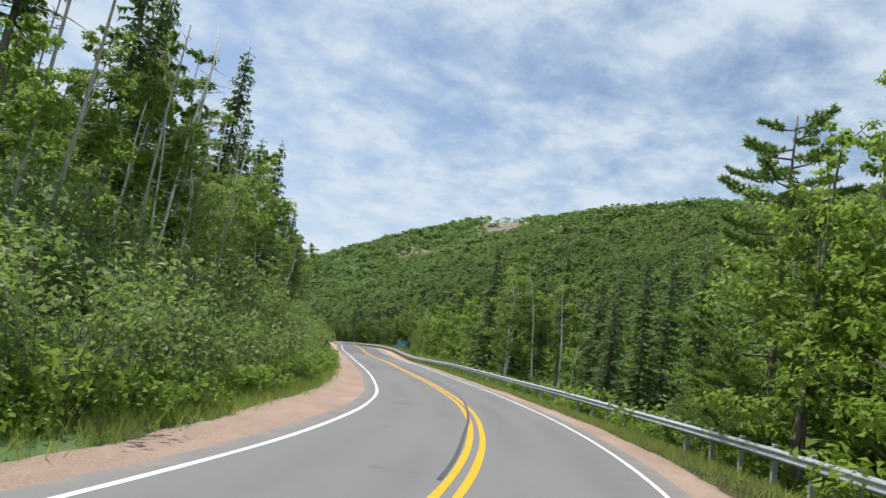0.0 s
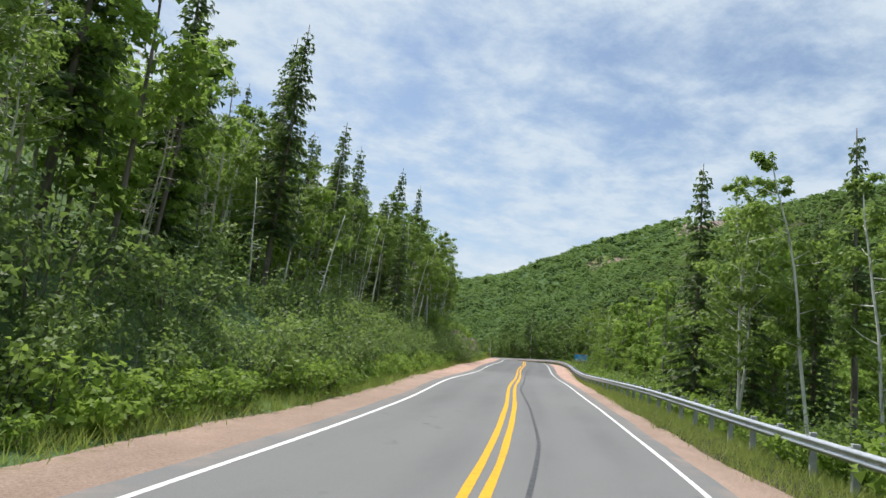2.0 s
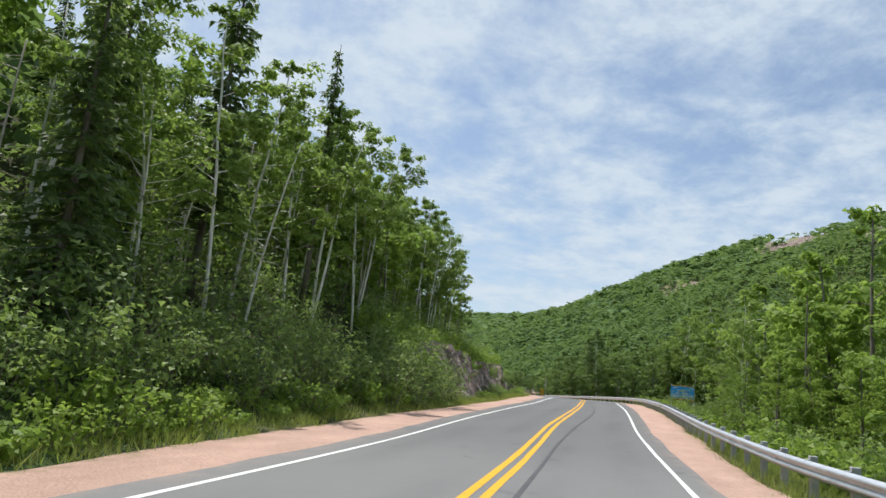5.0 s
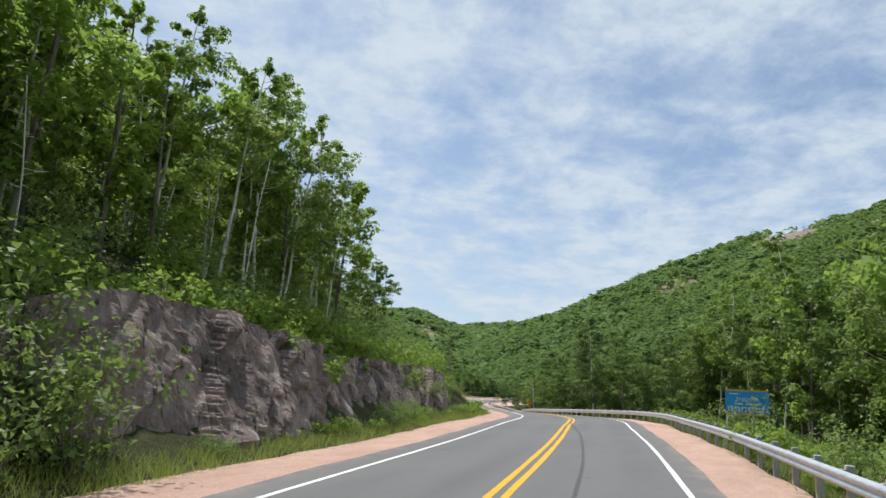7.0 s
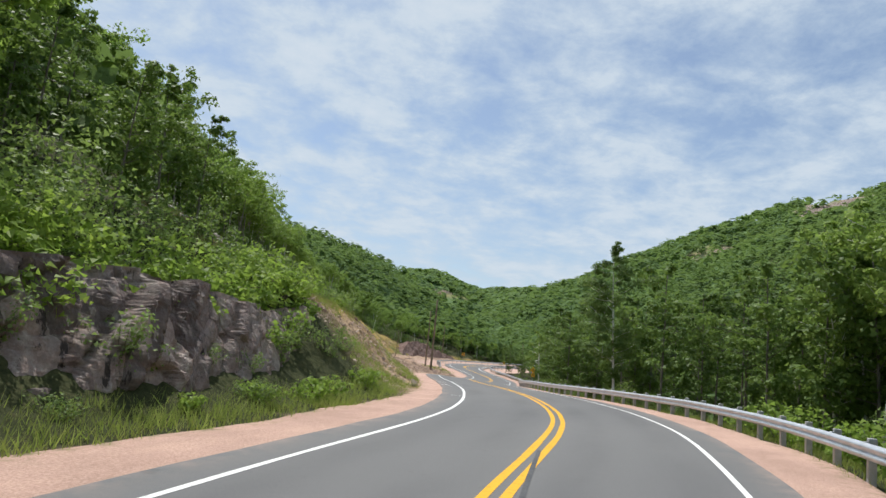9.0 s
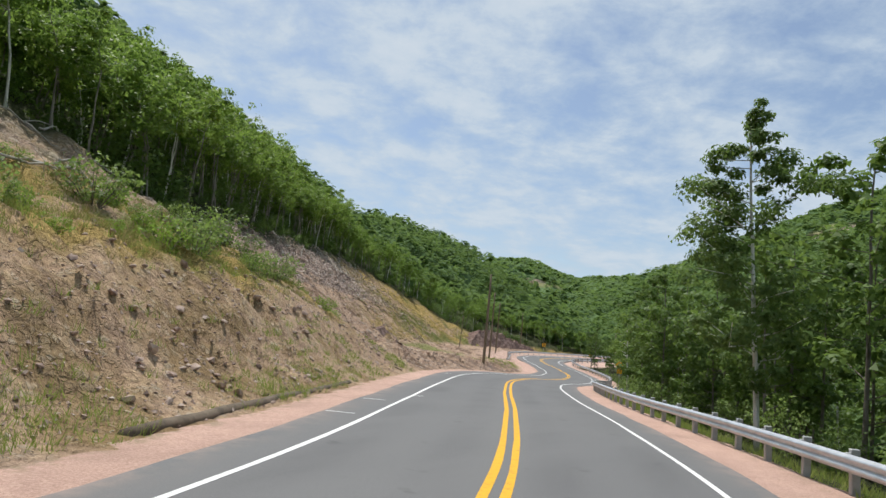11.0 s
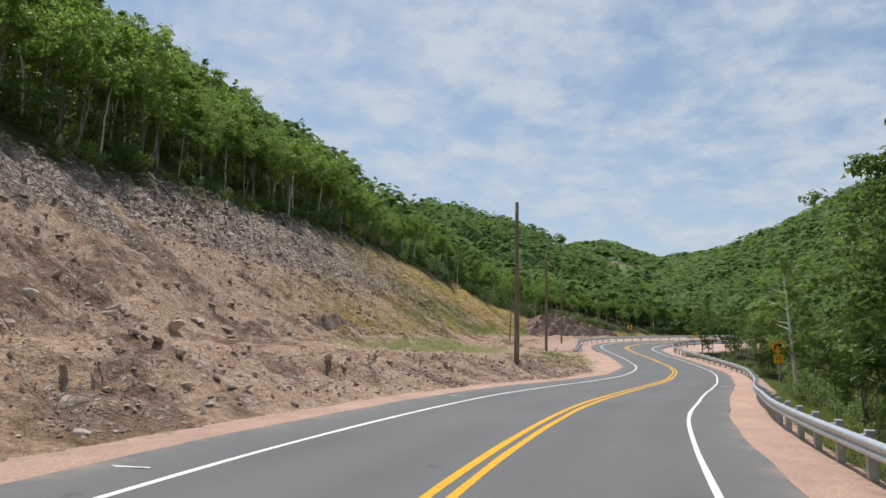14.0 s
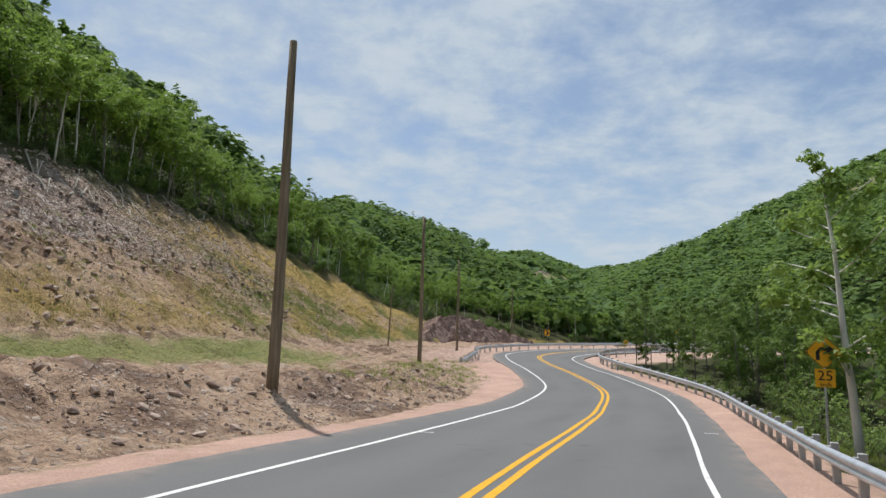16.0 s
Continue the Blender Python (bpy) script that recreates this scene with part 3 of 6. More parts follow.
def land(x, y):
    """Height of the ground; also the distance from the road's middle and the station along it."""
    x, y = np.atleast_1d(np.asarray(x, float)), np.atleast_1d(np.asarray(y, float))
    i, d = beside(x, y)
    st = MID[i, 1]
    near = MID[i, 2] + np.where(d < 0, station(LEFT_H, LEFT_D, st, np.minimum(-d, 220)), station(RIGHT_H, RIGHT_D, st, np.minimum(d, 220)))
    near = near + BANK[i] * np.clip(d, -6.5, 6.5)
    far = np.full(len(x), -8.0)
    for slope, crest in RIDGES:
        c = spline(crest, 25.0)
        best = np.full(len(x), -50.0)
        for p in c:
            dist = np.hypot(x - p[0], y - p[1])
            best = np.maximum(best, p[2] - slope * np.sqrt(dist**2 + 30**2) + slope * 30)
        far = np.maximum(far, best)
    a = np.abs(d)
    blend_l, blend_r = np.clip((a - 42) / 50, 0, 1), np.clip((a - 25) / 45, 0, 1)
    perp = up_slope(x, y)
    hill = 3.6 + np.interp(perp, [-60, -4, 0, 3, 22, 60, 120], [-9, -1.2, 0, 1.9, 15.5, 37, 62])
    fade = np.clip((y - 152) / 30, 0, 1) * np.clip((372 - y) / 40, 0, 1)
    hill = np.where(perp > 0, 3.6 + (hill - 3.6) * np.interp(y, [254, 272, 288, 312], [1, 0.84, 0.5, 0.4]), hill)
    left_z = near * (1 - blend_l) + np.maximum(far, -8) * blend_l
    hill = hill * (1 - np.clip((perp - 50) / 60, 0, 1)) + np.maximum(far, -8) * np.clip((perp - 50) / 60, 0, 1)
    left_z = np.where(fade > 0, np.maximum(left_z * np.where(perp > -4, 1, 1), hill * fade + left_z * (1 - fade)), left_z)
    right_z = near * (1 - blend_r) + np.maximum(far, near) * blend_r
    z = np.where(d < 0, left_z, right_z)
    rough = np.clip((a - 7.0) / 8, 0, 1)
    z += rough * (0.22 * waves(x, y, 5.0, 3) + 0.10 * waves(x, y, 2.1, 4)) + np.clip((a - 60) / 200, 0, 1) * (4.0 * waves(x, y, 70.0, 5) + 2.0 * waves(x, y, 28.0, 6))
    cut = fade * (d < 0) * np.clip((a - 7.6) / 2, 0, 1) * np.clip((wood_edge(y) + 2 - perp) / 3, 0, 1) * np.clip((perp + 26) / 6, 0, 1)
    run = np.cumsum(np.r_[0, np.hypot(*np.diff(TOE[:, :2], axis=0).T)])
    s_along = np.interp(y, TOE[:, 1], run)
    z += cut * (0.19 * waves(x, y, 1.9, 21) + 0.13 * waves(x, y, 1.1, 22) + np.clip((perp - 1) / 3, 0, 1) * (0.30 * waves(s_along, perp * 0.22, 3.4, 23) + 0.25 * waves(x, y, 7.0, 24)))
    stony = (d < 0) * np.clip((y - 148) / 5, 0, 1) * np.clip((330 - y) / 20, 0, 1) * np.clip((wood_edge(y) + 2 - perp) / 3, 0, 1) * np.clip((perp + 26) / 6, 0, 1)
    stony = stony * np.where((perp < -1.0) & (a > 9.4) & (st > 182), 0.12, 1.0) * np.clip((a - 6.3) / 1.2, 0, 1)
    heavy = np.clip((rough_noise(x, y, 9.0, 61, 2) + 0.35) / 0.5, 0.15, 1)
    z += stony * (0.20 * rough_noise(x, y, 2.6, 51) + heavy * (0.34 * blocks(x, y, 2.1, 52) + 0.20 * blocks(x, y, 0.9, 53)))
    inside = np.where(d < 0, a < np.interp(st, *VERGE_LEFT) - 0.05, a < np.interp(st, *VERGE_RIGHT) - 0.05)
    z -= np.where(a < 3.6, 0.16, 0.10 * inside)
    return z, d, st, perp


def spread(lo, hi, step, far_lo, far_hi):
    core = list(np.arange(lo, hi + 0.01, step))
    s = step
    while core[-1] < far_hi:
        s *= 1.1
        core.append(core[-1] + s)
    s = step
    while core[0] > far_lo:
        s *= 1.1
        core.insert(0, core[0] - s)
    return np.array(core)


def mesh_of(name, verts, faces, mats, smooth=True):
    me = bpy.data.meshes.new(name)
    me.from_pydata(np.asarray(verts, float).tolist(), [], [list(map(int, f)) for f in faces])
    for m in mats if isinstance(mats, (list, tuple)) else [mats]:
        me.materials.append(m)
    if smooth:
        me.polygons.foreach_set("use_smooth", np.ones(len(me.polygons), bool))
    me.update()
    return me


def grid_faces(rows, cols):
    a = np.arange(rows * cols).reshape(rows, cols)
    return np.stack([a[:-1, :-1], a[:-1, 1:], a[1:, 1:], a[1:, :-1]], -1).reshape(-1, 4)


def put_attr(me, name, values):
    me.attributes.new(name, "FLOAT", "POINT").data.foreach_set("value", np.asarray(values, np.float32))


XS, YS = spread(-122, 42, 1.25, -2300, 1500), spread(-45, 318, 1.3, -700, 2700)
XS = np.sort(np.r_[XS[(XS < -98) | (XS > -27)], np.linspace(-98, -27, 172)])
YS = np.sort(np.r_[YS[(YS < 146) | (YS > 262)], np.linspace(146, 262, 282)])
GX, GY = (g.ravel() for g in np.meshgrid(XS, YS))
GZ, GD, GS, GP = land(GX, GY)
ground_mesh = mesh_of("ground", np.stack([GX, GY, GZ], 1), grid_faces(len(YS), len(XS)), GROUND)
ragged = 0.35 * waves(GX, GY, 3.0, 8)
A = -GD
outer_left, outer_right = np.interp(GS, *VERGE_LEFT) - 0.5, np.interp(GS, *VERGE_RIGHT) - 0.5
outer_right = outer_right + np.interp(GS, [255, 262, 269, 288, 300], [0, 0.8, 6.5, 6.5, 0])
gravel = np.where(A > 0, np.clip((outer_left + ragged - A) / 0.7, 0, 1), np.clip((outer_right + ragged + A) / 0.7, 0, 1))
gravel = np.maximum(gravel, np.where((A > 0) & (GS > 236), np.clip((13 + 3 * ragged - A) / 3, 0, 1) * np.clip((GS - 236) / 8, 0, 1), 0))
tree_line = wood_edge(GY)
open_slope = np.clip((GY - 146) / 6, 0, 1) * np.clip((tree_line - 0.8 + 1.5 * ragged - GP) / 2.0, 0, 1) * (A > 0) * np.clip((340 - GY) / 14, 0, 1) * np.clip((GP + 26) / 6, 0, 1)
BARE_ROCK = [(63, 800, 36, 42), (48, 735, 20, 40), (22, 645, 28, 18), (-34, 665, 24, 15), (86, 606, 16, 13), (-365, 890, 12, 15)]


def bare_rock(x, y):
    """1 where bare rock breaks through the far forest."""
    q = 0.35 * waves(x, y, 14.0, 31)
    return np.max([np.clip((1.15 + q - np.hypot((x - cx) / rx, (y - cy) / ry)) * 3, 0, 1) for cx, cy, rx, ry in BARE_ROCK], 0)


far_rock = bare_rock(GX, GY)
put_attr(ground_mesh, "gravel", gravel)
put_attr(ground_mesh, "wooded", np.where(GD < 0, np.clip((GP - wood_edge(GY) - 45) / 20, 0, 1), np.clip((GD - 60) / 40, 0, 1)))
put_attr(ground_mesh, "scree", np.maximum(open_slope, far_rock))
low_bank = np.clip((A - 9.6 + ragged) / 1.2, 0, 1) * np.clip((19 - A + 2 * ragged) / 2.5, 0, 1)
weedy = np.where(GS < 190, (0.4 + 1.1 * low_bank) * np.clip((190 - GS) / 8, 0, 1), 0)
weedy += np.clip((GY - 226) / 14, 0, 1) * np.clip((GP + 1) / 3, 0, 0.95) * np.interp(GY, [226, 245, 254, 262], [0.5, 0.8, 1.5, 1.7])
weedy += np.clip((GY - 204) / 8, 0, 1) * np.clip((GP + 0.5) / 1.5, 0, 1) * np.clip((6 + 3 * ragged - GP) / 3, 0, 1) * 0.8
put_attr(ground_mesh, "weedy", weedy * (far_rock < 0.1))
rubble = np.clip((GP - 5 + 4 * ragged) / 5, 0, 1) * np.clip((256 - GY) / 10, 0, 1) * np.interp(GY, [150, 186, 204, 256], [0.45, 0.5, 0.8, 0.7])
rubble = np.maximum(rubble, 0.27 * (A < 12.5) * (A > 6) * (GS > 148))
put_attr(ground_mesh, "rubble", np.maximum(rubble, far_rock))
put_attr(ground_mesh, "lawn", np.clip((GS - 203) / 8, 0, 1) * np.clip((252 - GS) / 8, 0, 1) * 0.8 * np.clip((A - 15.2 + 2 * ragged) / 1.5, 0, 1) * np.clip((-GP - 0.6) / 1.2, 0, 1))
tagged(new("ground", ground_mesh), "stony reddish ground with forest floor, gravel verge and dry grass", "ground", kind="structure")


def strip(offsets_left, offsets_right, lift, y0, y1, wobble=0.0, seed=1):
    """A band on the road between two offsets from its middle (numbers, or tables over y)."""
    keep = (MID[:, 1] >= y0) & (MID[:, 1] <= y1)
    p, r = MID[keep], RIGHT[keep]
    bank = BANK[keep]
    sides = []
    for n, off in enumerate((offsets_left, offsets_right)):
        o = np.interp(p[:, 1], *off) if isinstance(off, tuple) else np.full(len(p), float(off))
        o = o + wobble * waves(p[:, 0], p[:, 1], 6.0, seed + n)
        sides.append(o)
    return p, r, sides, bank


def band(name, left, right, lift, mat, y0=-62, y1=400, cols=1, wobble=0.0, seed=1, thick=0.0):
    p, r, (a, b), bank = strip(left, right, lift, y0, y1, wobble, seed)
    u = np.linspace(0, 1, cols + 1)
    off = a[:, None] * (1 - u) + b[:, None] * u
    v = np.concatenate([p[:, None, :2] + r[:, None, :] * off[..., None], (p[:, 2:3] + bank[:, None] * off)[..., None] + lift], -1)
    if thick:
        low = v[:, [0, -1]] - (0, 0, thick)
        v = np.concatenate([low[:, :1], v, low[:, 1:]], 1)
    n = v.shape[1]
    return mesh_of(name, v.reshape(-1, 3), grid_faces(len(p), n)[:, ::-1], mat, smooth=False), p


EDGE = ([-60, 60, 90, 150, 190, 310], [-3.75, -3.8, -4.0, -4.3, -4.7, -4.5])
EDGE_R = ([-60, 60, 90, 150, 190, 310], [3.85, 3.8, 3.9, 4.2, 4.5, 4.4])
road_mesh, road_p = band("road", EDGE, EDGE_R, 0.03, ASPHALT, cols=24, wobble=0.05, thick=0.14)
put_attr(road_mesh, "newer", np.repeat(np.clip((road_p[:, 1] - 82) / 6, 0, 1), 27))
across = np.abs(np.r_[-4, np.linspace(-4, 4, 25), 4])
put_attr(road_mesh, "wheels", np.tile(np.exp(-(((across - 0.85) / 0.35) ** 2)) + np.exp(-(((across - 2.5) / 0.4) ** 2)), len(road_p)))
put_attr(road_mesh, "dusty", np.tile(np.clip((across - 3.55) / 0.4, 0, 1) * 0.7, len(road_p)))
tagged(new("road", road_mesh), "grey asphalt two-lane road winding along the valley", "road", kind="structure")
for name, a, b, mat, label in (("edge_line", -3.355, -3.245, WHITE_LINE, "white painted edge line on asphalt"), ("edge_line", 3.245, 3.355, WHITE_LINE, "white painted edge line on asphalt"),
                               ("centre_line", -0.21, -0.07, YELLOW_LINE, "yellow painted no-passing centre line"), ("centre_line", 0.07, 0.21, YELLOW_LINE, "yellow painted no-passing centre line")):
    me, _ = band(name, a, b, 0.034, mat, wobble=0.012, seed=int(40 + 10 * a))
    tagged(new(name, me), label, "road marking", kind="structure")
SEAM = ([11, 18, 21, 24, 27, 33, 42, 50, 59, 64, 75, 88, 94, 101, 109, 114, 120, 126, 133, 137], np.array([-0.27, -0.32, -0.18, -0.08, 0.12, 0.58, 0.80, 0.67, 0.42, 0.48, 0.50, 0.60, 0.82, 1.05, 1.25, 1.2, 1.0, 0.78, 0.28, 0.0]))
me, _ = band("tar_seam", (SEAM[0], SEAM[1] - 0.04), (SEAM[0], SEAM[1] + 0.04), 0.0365, TAR, 11, 137)
tagged(new("tar_seam", me), "dark sealed crack winding along the lane", "road seam", kind="structure")


def verge(side, table, label):
    """A strip of crushed gravel from under the asphalt to a ragged outer edge that rolls off into the ground."""
    line = spline(MID[(MID[:, 1] > -60) & (MID[:, 1] < 256)][::2], 0.5)
    way = np.gradient(line[:, :2], axis=0)
    way /= np.linalg.norm(way, axis=1)[:, None]
    right = np.stack([way[:, 1], -way[:, 0]], 1) * side
    edge = np.interp(line[:, 1], *table) + 0.16 * rough_noise(line[:, 0] + 60 * side, line[:, 1], 2.2, 81) + 0.12 * waves(line[:, 0], line[:, 1], 7.0, 82)
    u = np.r_[np.linspace(0, 1, 9), 1.06, 1.12]
    off = 3.55 + (edge[:, None] - 3.55) * u
    p = line[:, None, :2] + right[:, None] * off[..., None]
    bank = np.interp(line[:, 1], MID[:, 1], BANK)[:, None] * side
    drop = np.r_[0.012, np.full(7, 0.008), -0.02, -0.10, -0.28]
    z = line[:, 2:3] + bank * off + drop + np.where(u < 1.03, 0.02, 0.0) * rough_noise(p[..., 0], p[..., 1], 1.3, 83) * (u > 0.2)
    me = mesh_of("gravel_verge", np.concatenate([p, z[..., None]], -1).reshape(-1, 3), grid_faces(len(line), len(u))[:, :: -side], GRAVEL)
    put_attr(me, "fresh", np.repeat(np.clip((line[:, 1] - 62) / 16, 0, 1), len(u)))
    put_attr(me, "outer", np.tile(np.clip((u - 0.72) / 0.28, 0, 1), len(line)))
    return tagged(new("gravel_verge", me), label, "verge", kind="structure")


verge(-1, VERGE_LEFT, "pinkish crushed gravel verge below the bank")
verge(1, VERGE_RIGHT, "pinkish crushed gravel verge in front of the guardrail")


def paint_tick(y, off, long, turn):
    """A small survey mark sprayed on the asphalt."""
    p, yaw = on_road(y, off, 0.036)
    c, w = math.cos(yaw + turn), math.sin(yaw + turn)
    v = [(p[0] + c * a - w * b, p[1] + w * a + c * b, p[2] + 0.001 * k) for k, (a, b) in enumerate(((-long / 2, -0.03), (long / 2, -0.025), (long / 2 - 0.02, 0.03), (-long / 2 + 0.01, 0.025)))]
    tagged(new("paint_tick", mesh_of("paint_tick", v, [(0, 1, 2, 3)], WHITE_LINE)), "small white survey mark sprayed on the asphalt", "road marking", kind="structure")


for y, off, long in ((152, -3.6, 0.5), (164.5, -4.0, 0.7), (161, -4.0, 0.7), (167, -3.1, 0.35), (199, -4.1, 0.6), (217, -3.1, 0.4), (224.8, 3.9, 0.6), (240.7, 3.95, 0.6), (186, -4.1, 0.6)):
    paint_tick(y, off, long, 0.12)

# ---- building helpers ----
def part(name, me, parent=None, label=""):
    ob = new(name, me)
    ob.parent = parent
    if label:
        ob["label"] = label
    return ob


def merged(pieces):
    vs, fs, n = [], [], 0
    for v, f in pieces:
        vs.append(np.asarray(v, float))
        fs += [tuple(i + n for i in q) for q in np.asarray(f).tolist()] if not isinstance(f, list) else [tuple(i + n for i in q) for q in f]
        n += len(v)
    return np.vstack(vs), fs


def tube(points, radii, sides=6, cap=True):
    p = np.asarray(points, float)
    t = np.gradient(p, axis=0)
    t /= np.linalg.norm(t, axis=1)[:, None] + 1e-9
    ref = np.array([1.0, 0, 0]) if abs(t[:, 0]).mean() < 0.7 else np.array([0, 1.0, 0])
    u = np.cross(t, ref)
    u /= np.linalg.norm(u, axis=1)[:, None] + 1e-9
    w = np.cross(t, u)
    a = np.arange(sides) * 2 * np.pi / sides
    ring = np.cos(a)[None, :, None] * u[:, None] + np.sin(a)[None, :, None] * w[:, None]
    v = (p[:, None] + ring * np.asarray(radii, float)[:, None, None]).reshape(-1, 3)
    f = []
    for i in range(len(p) - 1):
        for k in range(sides):
            k2 = (k + 1) % sides
            f.append((i * sides + k, i * sides + k2, (i + 1) * sides + k2, (i + 1) * sides + k))
    if cap:
        f.append(tuple(range((len(p) - 1) * sides, len(p) * sides)))
        f.append(tuple(range(sides - 1, -1, -1)))
    return v, f


def leaves(r, centres, size, up=0.35, out=None):
    """One small folded leaf at each place, turned at random; out: the way each one faces, away from the middle of its clump."""
    n = len(centres)
    nrm = r.normal(size=(n, 3)) + (0, 0, up * 2) if out is None else 0.42 * r.normal(size=(n, 3)) + np.asarray(out) + (0, 0, up * 1.6)
    nrm /= np.linalg.norm(nrm, axis=1)[:, None]
    a = np.cross(nrm, r.normal(size=(n, 3)))
    a /= np.linalg.norm(a, axis=1)[:, None]
    b = np.cross(nrm, a)
    s = (size * r.uniform(0.6, 1.35, n))[:, None]
    v = np.stack([centres - a * s * 0.9, centres + a * s * 0.9 - b * s * 0.35, centres + b * s * 1.1 + nrm * s * 0.15], 1).reshape(-1, 3)
    return v, np.arange(3 * n).reshape(-1, 3)


def clump(r, n, flat=0.62):
    """Places over the outside of one tuft of leaves, most of them on its upper side, and the ways they face."""
    d = r.normal(size=(n, 3)) + (0, 0, 0.35)
    d /= np.linalg.norm(d, axis=1)[:, None]
    return d * r.uniform(0.35, 1.08, (n, 1)) * (1, 1, flat), d


def stem_line(r, height, lean, wob, n=9):
    u = np.linspace(0, 1, n)
    a = r.uniform(0, 6.283)
    side = np.cumsum(r.normal(0, wob, (n, 2)), 0) * u[:, None]
    return np.stack([lean * height * u**1.3 * math.cos(a) + side[:, 0], lean * height * u**1.3 * math.sin(a) + side[:, 1], height * u - 0.3 * (1 - u)], 1)


def leafy_tree(name, label, seed, height, start, wide, count, leaf, bark, leafmat, lean=0.05, stems=1, group="roadside trees", limb_n=16, thick=0.011, crook=0.05):
    """A tree with trunk, limbs and a loose crown; start: where the crown begins, as part of the height."""
    r = np.random.RandomState(seed)
    wood, spots, ways = [], [], []
    for k in range(stems):
        h = height * (1 if k == 0 else r.uniform(0.7, 0.95))
        line = stem_line(r, h, lean * r.uniform(0.6, 1.5) + 0.05 * (stems > 1), crook)
        if stems > 1:
            line[:, :2] += r.normal(0, 0.18, 2)
        u = np.linspace(0, 1, len(line))
        wood.append(tube(line, height * thick * (1 - 0.86 * u) + 0.012, 7))
        for i in range(limb_n):
            q = start * 0.75 + (1 - start * 0.75) * (i + r.uniform(0, 1)) / limb_n
            base = np.array([np.interp(q, u, line[:, c]) for c in range(3)])
            a = r.uniform(0, 6.283)
            prof = math.sin(math.pi * min(1, max(0.08, (q - start * 0.75) / (1 - start * 0.75))) ** 0.75) * 0.8 + 0.28
            reach = wide * prof * r.uniform(0.55, 1.15)
            tip = base + np.array([math.cos(a) * reach, math.sin(a) * reach, reach * r.uniform(0.15, 0.75)])
            bend = (base + tip) / 2 + r.normal(0, 0.08 * reach, 3) + (0, 0, -0.05 * reach)
            wood.append(tube([base, bend, tip], np.array([0.30, 0.19, 0.06]) * height * thick * (1.1 - 0.7 * q) + 0.008, 3, False))
            m = max(2, int(1.2 + reach * 1.5))
            for w in np.linspace(0.42, 1.02, m):
                c = base * (1 - w) ** 2 + 2 * bend * w * (1 - w) + tip * w**2 + np.clip(r.normal(0, 1, 3), -1.5, 1.5) * 0.13 * reach
                o, d = clump(r, int(r.poisson(count / stems / limb_n / m * (0.2 + 1.15 * reach / wide))))
                spots.append(c + o * (0.16 + 0.20 * reach) * r.uniform(0.75, 1.3))
                ways.append(d)
        o, d = clump(r, int(count * 0.014), 1.9)
        spots.append(line[-1] + o * 0.26 - (0, 0, 0.3))
        ways.append(d)
    spots, ways = np.vstack(spots), np.vstack(ways)
    ways, spots = ways[spots[:, 2] > 0.12 * height], spots[spots[:, 2] > 0.12 * height]
    ob = tagged(new(name), label, "tree", group)
    part("trunk", mesh_of("trunk", *merged(wood), bark), ob)
    part("crown", mesh_of("crown", *leaves(r, spots, leaf, 0.35, ways), leafmat, smooth=False), ob)
    return ob


